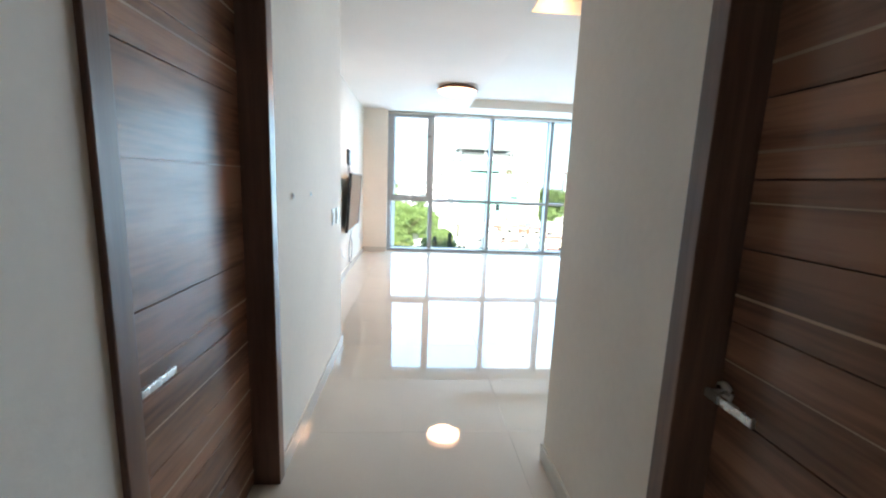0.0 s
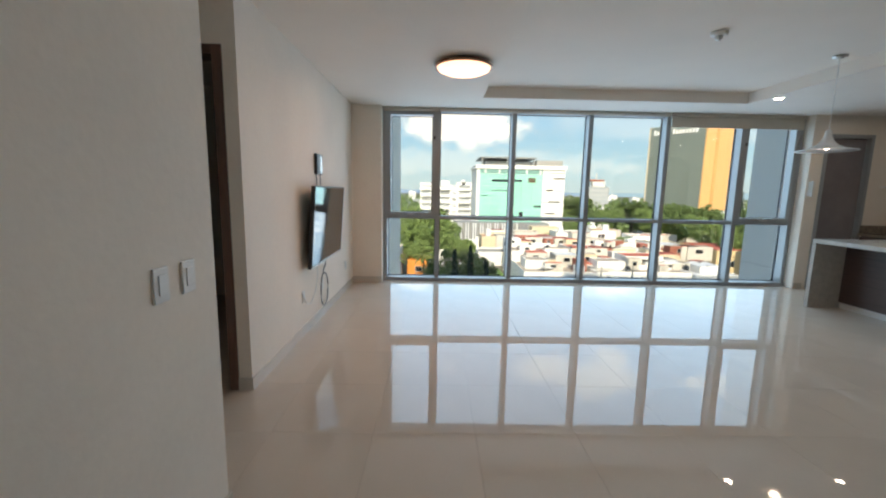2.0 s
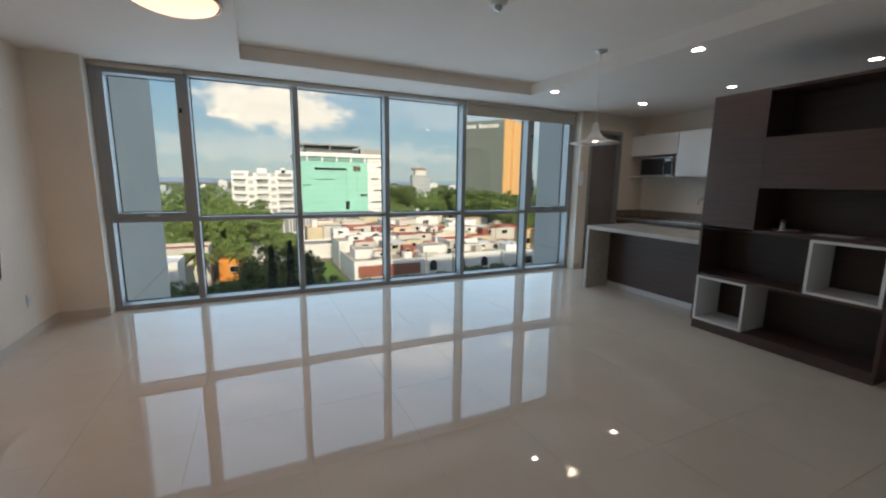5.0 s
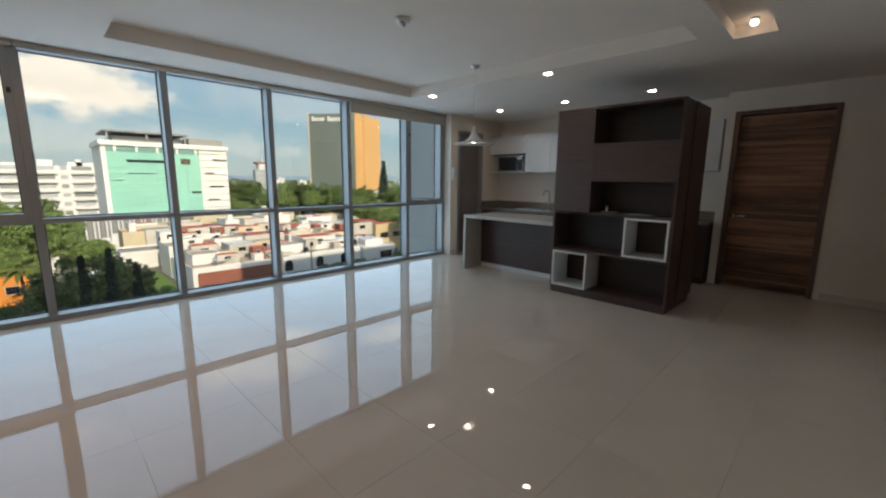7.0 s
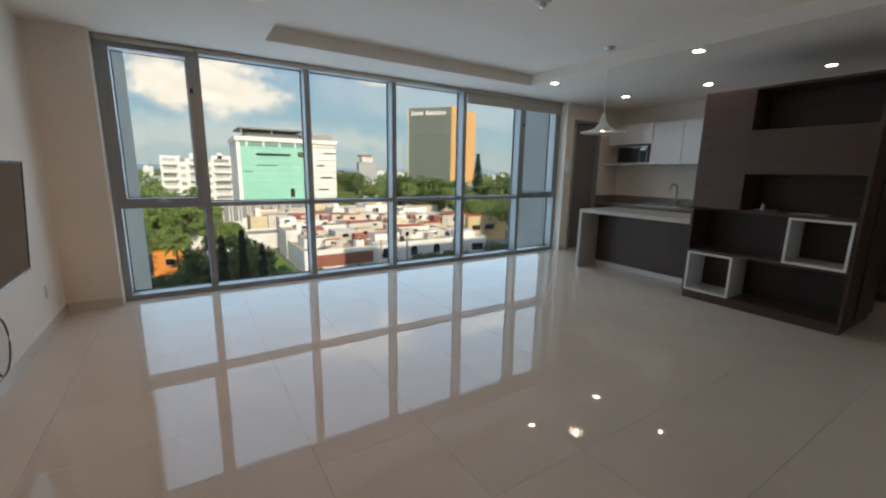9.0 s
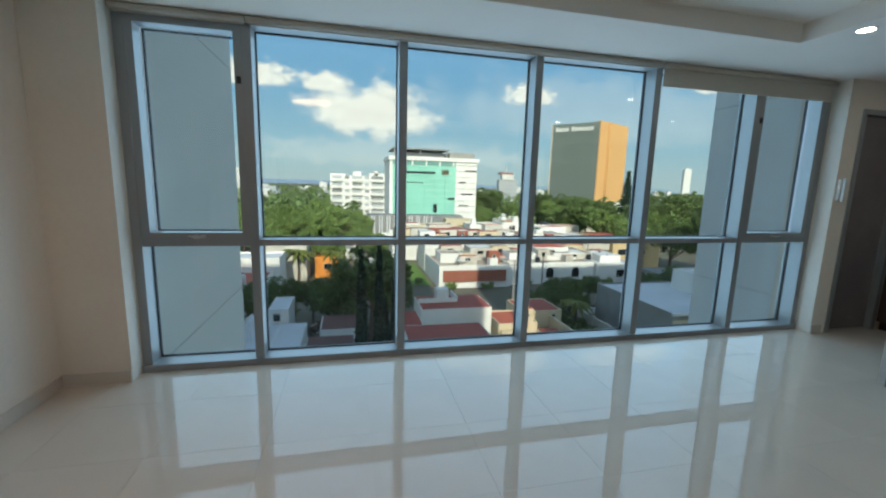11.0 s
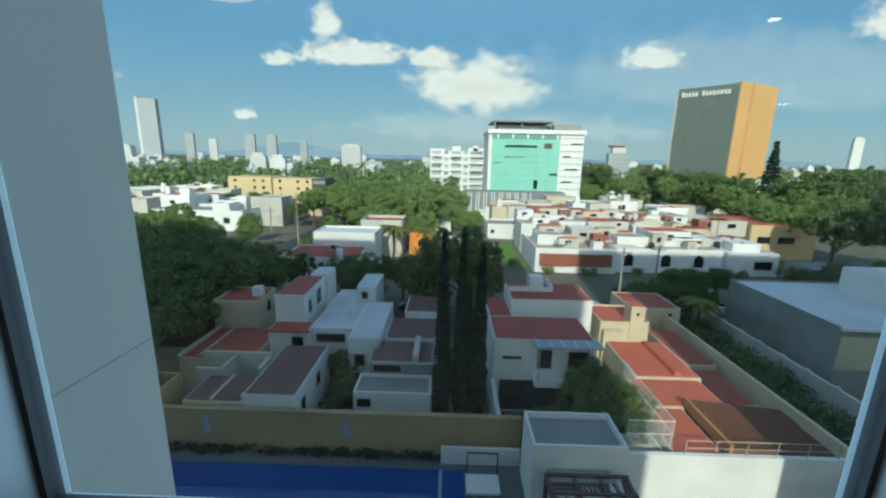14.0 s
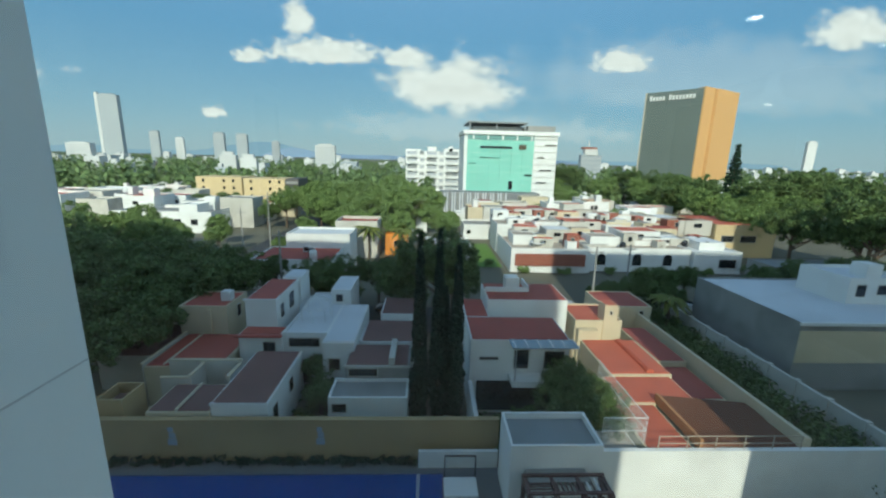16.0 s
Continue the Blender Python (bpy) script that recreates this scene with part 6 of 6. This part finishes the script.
for px, py, hh, sz in ((-7.5, 77, 5.5, 3.2), (27.5, 46, 4.2, 2.2), (-1.5, 73, 6, 2.4)):
    pl = thing("palm_tree", "palm tree with drooping fronds", "tree", "palm trees", at=(px, py, GZ))
    part("trunk", tube([(0, 0, 0), (0.1, 0, hh * 0.5), (0, 0, hh)], [0.2, 0.15, 0.14], 8), BARK, pl)
    for k in range(22):
        a, up = k * 2.4, 0.2 + 0.6 * ((k * 7) % 5) / 5
        bm = bmesh.new()
        prev = None
        for q in range(7):
            s = q / 6
            c = Vector((math.cos(a) * sz * s, math.sin(a) * sz * s, hh + sz * (up * s - 0.75 * s * s)))
            w = 0.32 * math.sin(math.pi * (0.12 + 0.86 * s))
            o = Vector((-math.sin(a), math.cos(a), 0)) * w
            cur = (bm.verts.new(c - o + Vector((0, 0, -w * 0.6))), bm.verts.new(c), bm.verts.new(c + o + Vector((0, 0, -w * 0.6))))
            if prev:
                bm.faces.new((prev[0], cur[0], cur[1], prev[1])), bm.faces.new((prev[1], cur[1], cur[2], prev[2]))
            prev = cur
        part("frond", bm, LEAFY, pl)

# vacant lot weeds, planting strip, far woods
def scrub(name, label, rows, per, size, leaf, seed, category):
    cs, rs = zip(*rows)
    me = leaf_mesh(name, cs, rs, per, size, seed)
    me.materials.append(leaf)
    return tagged(new(name, me), label, category, kind="stuff")


r = random.Random(9)
scrub("weeds", "dark green weeds over the vacant lot", [((r.uniform(22.9, 29.3), r.uniform(25.6, 52), GZ + r.uniform(0.0, 1.7)), r.uniform(0.4, 1.2)) for _ in range(700)], 70, 0.12, LEAFD, 4, "weeds")
scrub("hedge_strip", "low shrubs along the pool wall", [((r.uniform(-18, 7), 28.3 + r.uniform(-0.15, 0.1), GZ + r.uniform(0.1, 0.35)), r.uniform(0.15, 0.35)) for _ in range(150)], 26, 0.1, LEAFC, 6, "shrubs")
scrub("garden_green", "dark garden shrubs between the houses", [((r.uniform(-6.2, -3.0), r.uniform(29.2, 38), GZ + r.uniform(0, 0.6)), r.uniform(0.3, 0.8)) for _ in range(60)] + [((r.uniform(6.5, 14), r.uniform(29.1, 31.5), GZ + r.uniform(0, 0.8)), r.uniform(0.4, 0.9)) for _ in range(60)], 40, 0.16, LEAFD, 7, "shrubs")
rows = []
for k in range(3600):
    y = 150 + 1250 * r.random() ** 1.5
    x = r.uniform(-1.15, 1.3) * y
    if 0.02 < x / y < 0.36 and y < 210:
        continue
    sc = r.uniform(2.5, 5.0)
    rows.append(((x, y, GZ + r.uniform(3.0, 8.5)), sc))
scrub("far_woods", "distant city treetops", rows, 46, 1.0, LEAFM, 8, "woods")


# ---- parked cars, street things ----
def car(label, paint, x, y, turn, seed=0):
    c = thing("car", label, "car", "parked cars", at=(x, y, GZ))
    c.rotation_euler = (0, 0, turn)
    prof = [(-2.2, 0.35), (-2.25, 0.62), (-2.1, 0.86), (-1.1, 0.96), (-0.45, 1.42), (0.9, 1.47), (1.75, 1.02), (2.15, 0.92), (2.2, 0.4)]
    bm = bmesh.new()
    rings = []
    for sx, k in ((-0.86, 0.86), (-0.82, 0.95), (-0.55, 1.0), (0.55, 1.0), (0.82, 0.95), (0.86, 0.86)):
        rings.append([bm.verts.new((sx * (0.78 if z > 1.1 else 0.94 if abs(yy) > 2 else 1.0), yy * (1 - 0.05 * (abs(sx) > 0.6)), 0.2 + (z - 0.2) * (k if z > 0.5 else 1))) for yy, z in prof])
    for a, b in zip(rings, rings[1:]):
        for i in range(len(prof) - 1):
            bm.faces.new((a[i], a[i + 1], b[i + 1], b[i]))
        bm.faces.new((a[-1], a[0], b[0], b[-1]))
    bm.faces.new(rings[0][::-1]), bm.faces.new(rings[-1])
    bmesh.ops.recalc_face_normals(bm, faces=bm.faces)
    bmesh.ops.bevel(bm, geom=list(bm.edges), offset=0.03, segments=2, affect="EDGES")
    part("body", bm, paint, c, smooth=True)

    def quad(pts, nm):
        b = bmesh.new()
        vs = [b.verts.new(p) for p in pts]
        b.faces.new(vs)
        ex = bmesh.ops.extrude_face_region(b, geom=list(b.faces))
        bmesh.ops.translate(b, verts=[v for v in ex["geom"] if isinstance(v, bmesh.types.BMVert)], vec=(0, 0, 0.012))
        part(nm, b, DARKGL, c)
    quad([(-0.66, -1.02, 1.02), (0.66, -1.02, 1.02), (0.58, -0.52, 1.40), (-0.58, -0.52, 1.40)], "windscreen")
    quad([(0.62, 1.62, 1.09), (-0.62, 1.62, 1.09), (-0.56, 1.0, 1.45), (0.56, 1.0, 1.45)], "rear_window")
    quad([(-0.45, -0.2, 1.452), (0.45, -0.2, 1.452), (0.45, 0.6, 1.478), (-0.45, 0.6, 1.478)], "sunroof")
    for s in (-1, 1):
        part("side_window", box(s * 0.66, s * 0.70, -0.55, 1.15, 1.06, 1.28), DARKGL, c)
        for yy in (-1.35, 1.35):
            w = part("tyre", tube([(s * 0.66, yy, 0.32), (s * 0.89, yy, 0.32)], 0.32, 20), TYRE, c)
            part("rim", tube([(s * 0.885, yy, 0.32), (s * 0.90, yy, 0.32)], 0.2, 14), STEEL, w)
        part("headlight", box(s * 0.5, s * 0.8, -2.24, -2.1, 0.66, 0.80, 0.02), WHITEPL, c)
    return c


car("grey hatchback parked facing the white wall", CARGREY, 13.6, 21.9, math.pi - 0.03)
car("white hatchback parked facing the white wall", CARWHITE, 16.7, 21.9, math.pi + 0.02)
car("white saloon parked facing the white wall", CARWHITE, 19.0, 21.8, math.pi)
car("black saloon parked facing the white wall", CARDARK, 21.2, 21.8, math.pi)
car("black hatchback parked facing the white wall", CARDARK, 25.0, 21.8, math.pi)
car("white hatchback parked in the street", CARWHITE, 34.5, 52.5, 1.5)
car("dark car parked in the street", CARDARK, 29.0, 52.6, 1.57)
car("white car parked by the row houses", CARWHITE, 18.5, 54.0, 1.57)
car("dark car parked by the row houses", CARDARK, -1.0, 51.8, 1.57)
for x, y, h in ((20.5, 48.5, 9), (-14.5, 54.3, 9), (-24, 66, 10), (-25.5, 80, 11), (27.5, 55, 8)):
    up = thing("utility_pole", "grey concrete utility pole with a crossarm", "pole", "utility poles", at=(x, y, GZ))
    part("pole", tube([(0, 0, 0), (0, 0, h)], [0.16, 0.09], 8), CONCRETE, up)
    part("crossarm", box(-0.8, 0.8, -0.05, 0.05, h - 0.7, h - 0.58), CONCRETE, up)

# ---- floor tiles ----
tile_mesh = {}
for ix in range(-6, 14):
    for iy in range(-6, 11):
        x0, y0 = 0.43 + 0.6 * ix, 2.03 + 0.6 * iy
        x1, y1 = min(x0 + 0.6, 7.96), min(y0 + 0.6, 7.928 if x0 < 6.3 else 7.78)
        x0 = max(x0, -2.6)
        if x0 >= x1 or y0 >= y1:
            continue
        if y1 < SOUTH - 0.3 and (x1 < HALL_W - 0.3 or x0 > HALL_E + 0.3):
            continue
        if x1 < WEST - 0.2 and (y1 < 3.3 or y0 > 7.0):
            continue
        key = (round(x1 - x0, 3), round(y1 - y0, 3))
        if key not in tile_mesh:
            bm = box(0.0007, key[0] - 0.0007, 0.0007, key[1] - 0.0007, -0.012, 0.0)
            me = bpy.data.meshes.new("tile")
            bm.to_mesh(me), bm.free()
            me.materials.append(TILE)
            tile_mesh[key] = me
        t = new("tile", tile_mesh[key])
        t.location = (x0, y0, 0)
        t.parent = floor
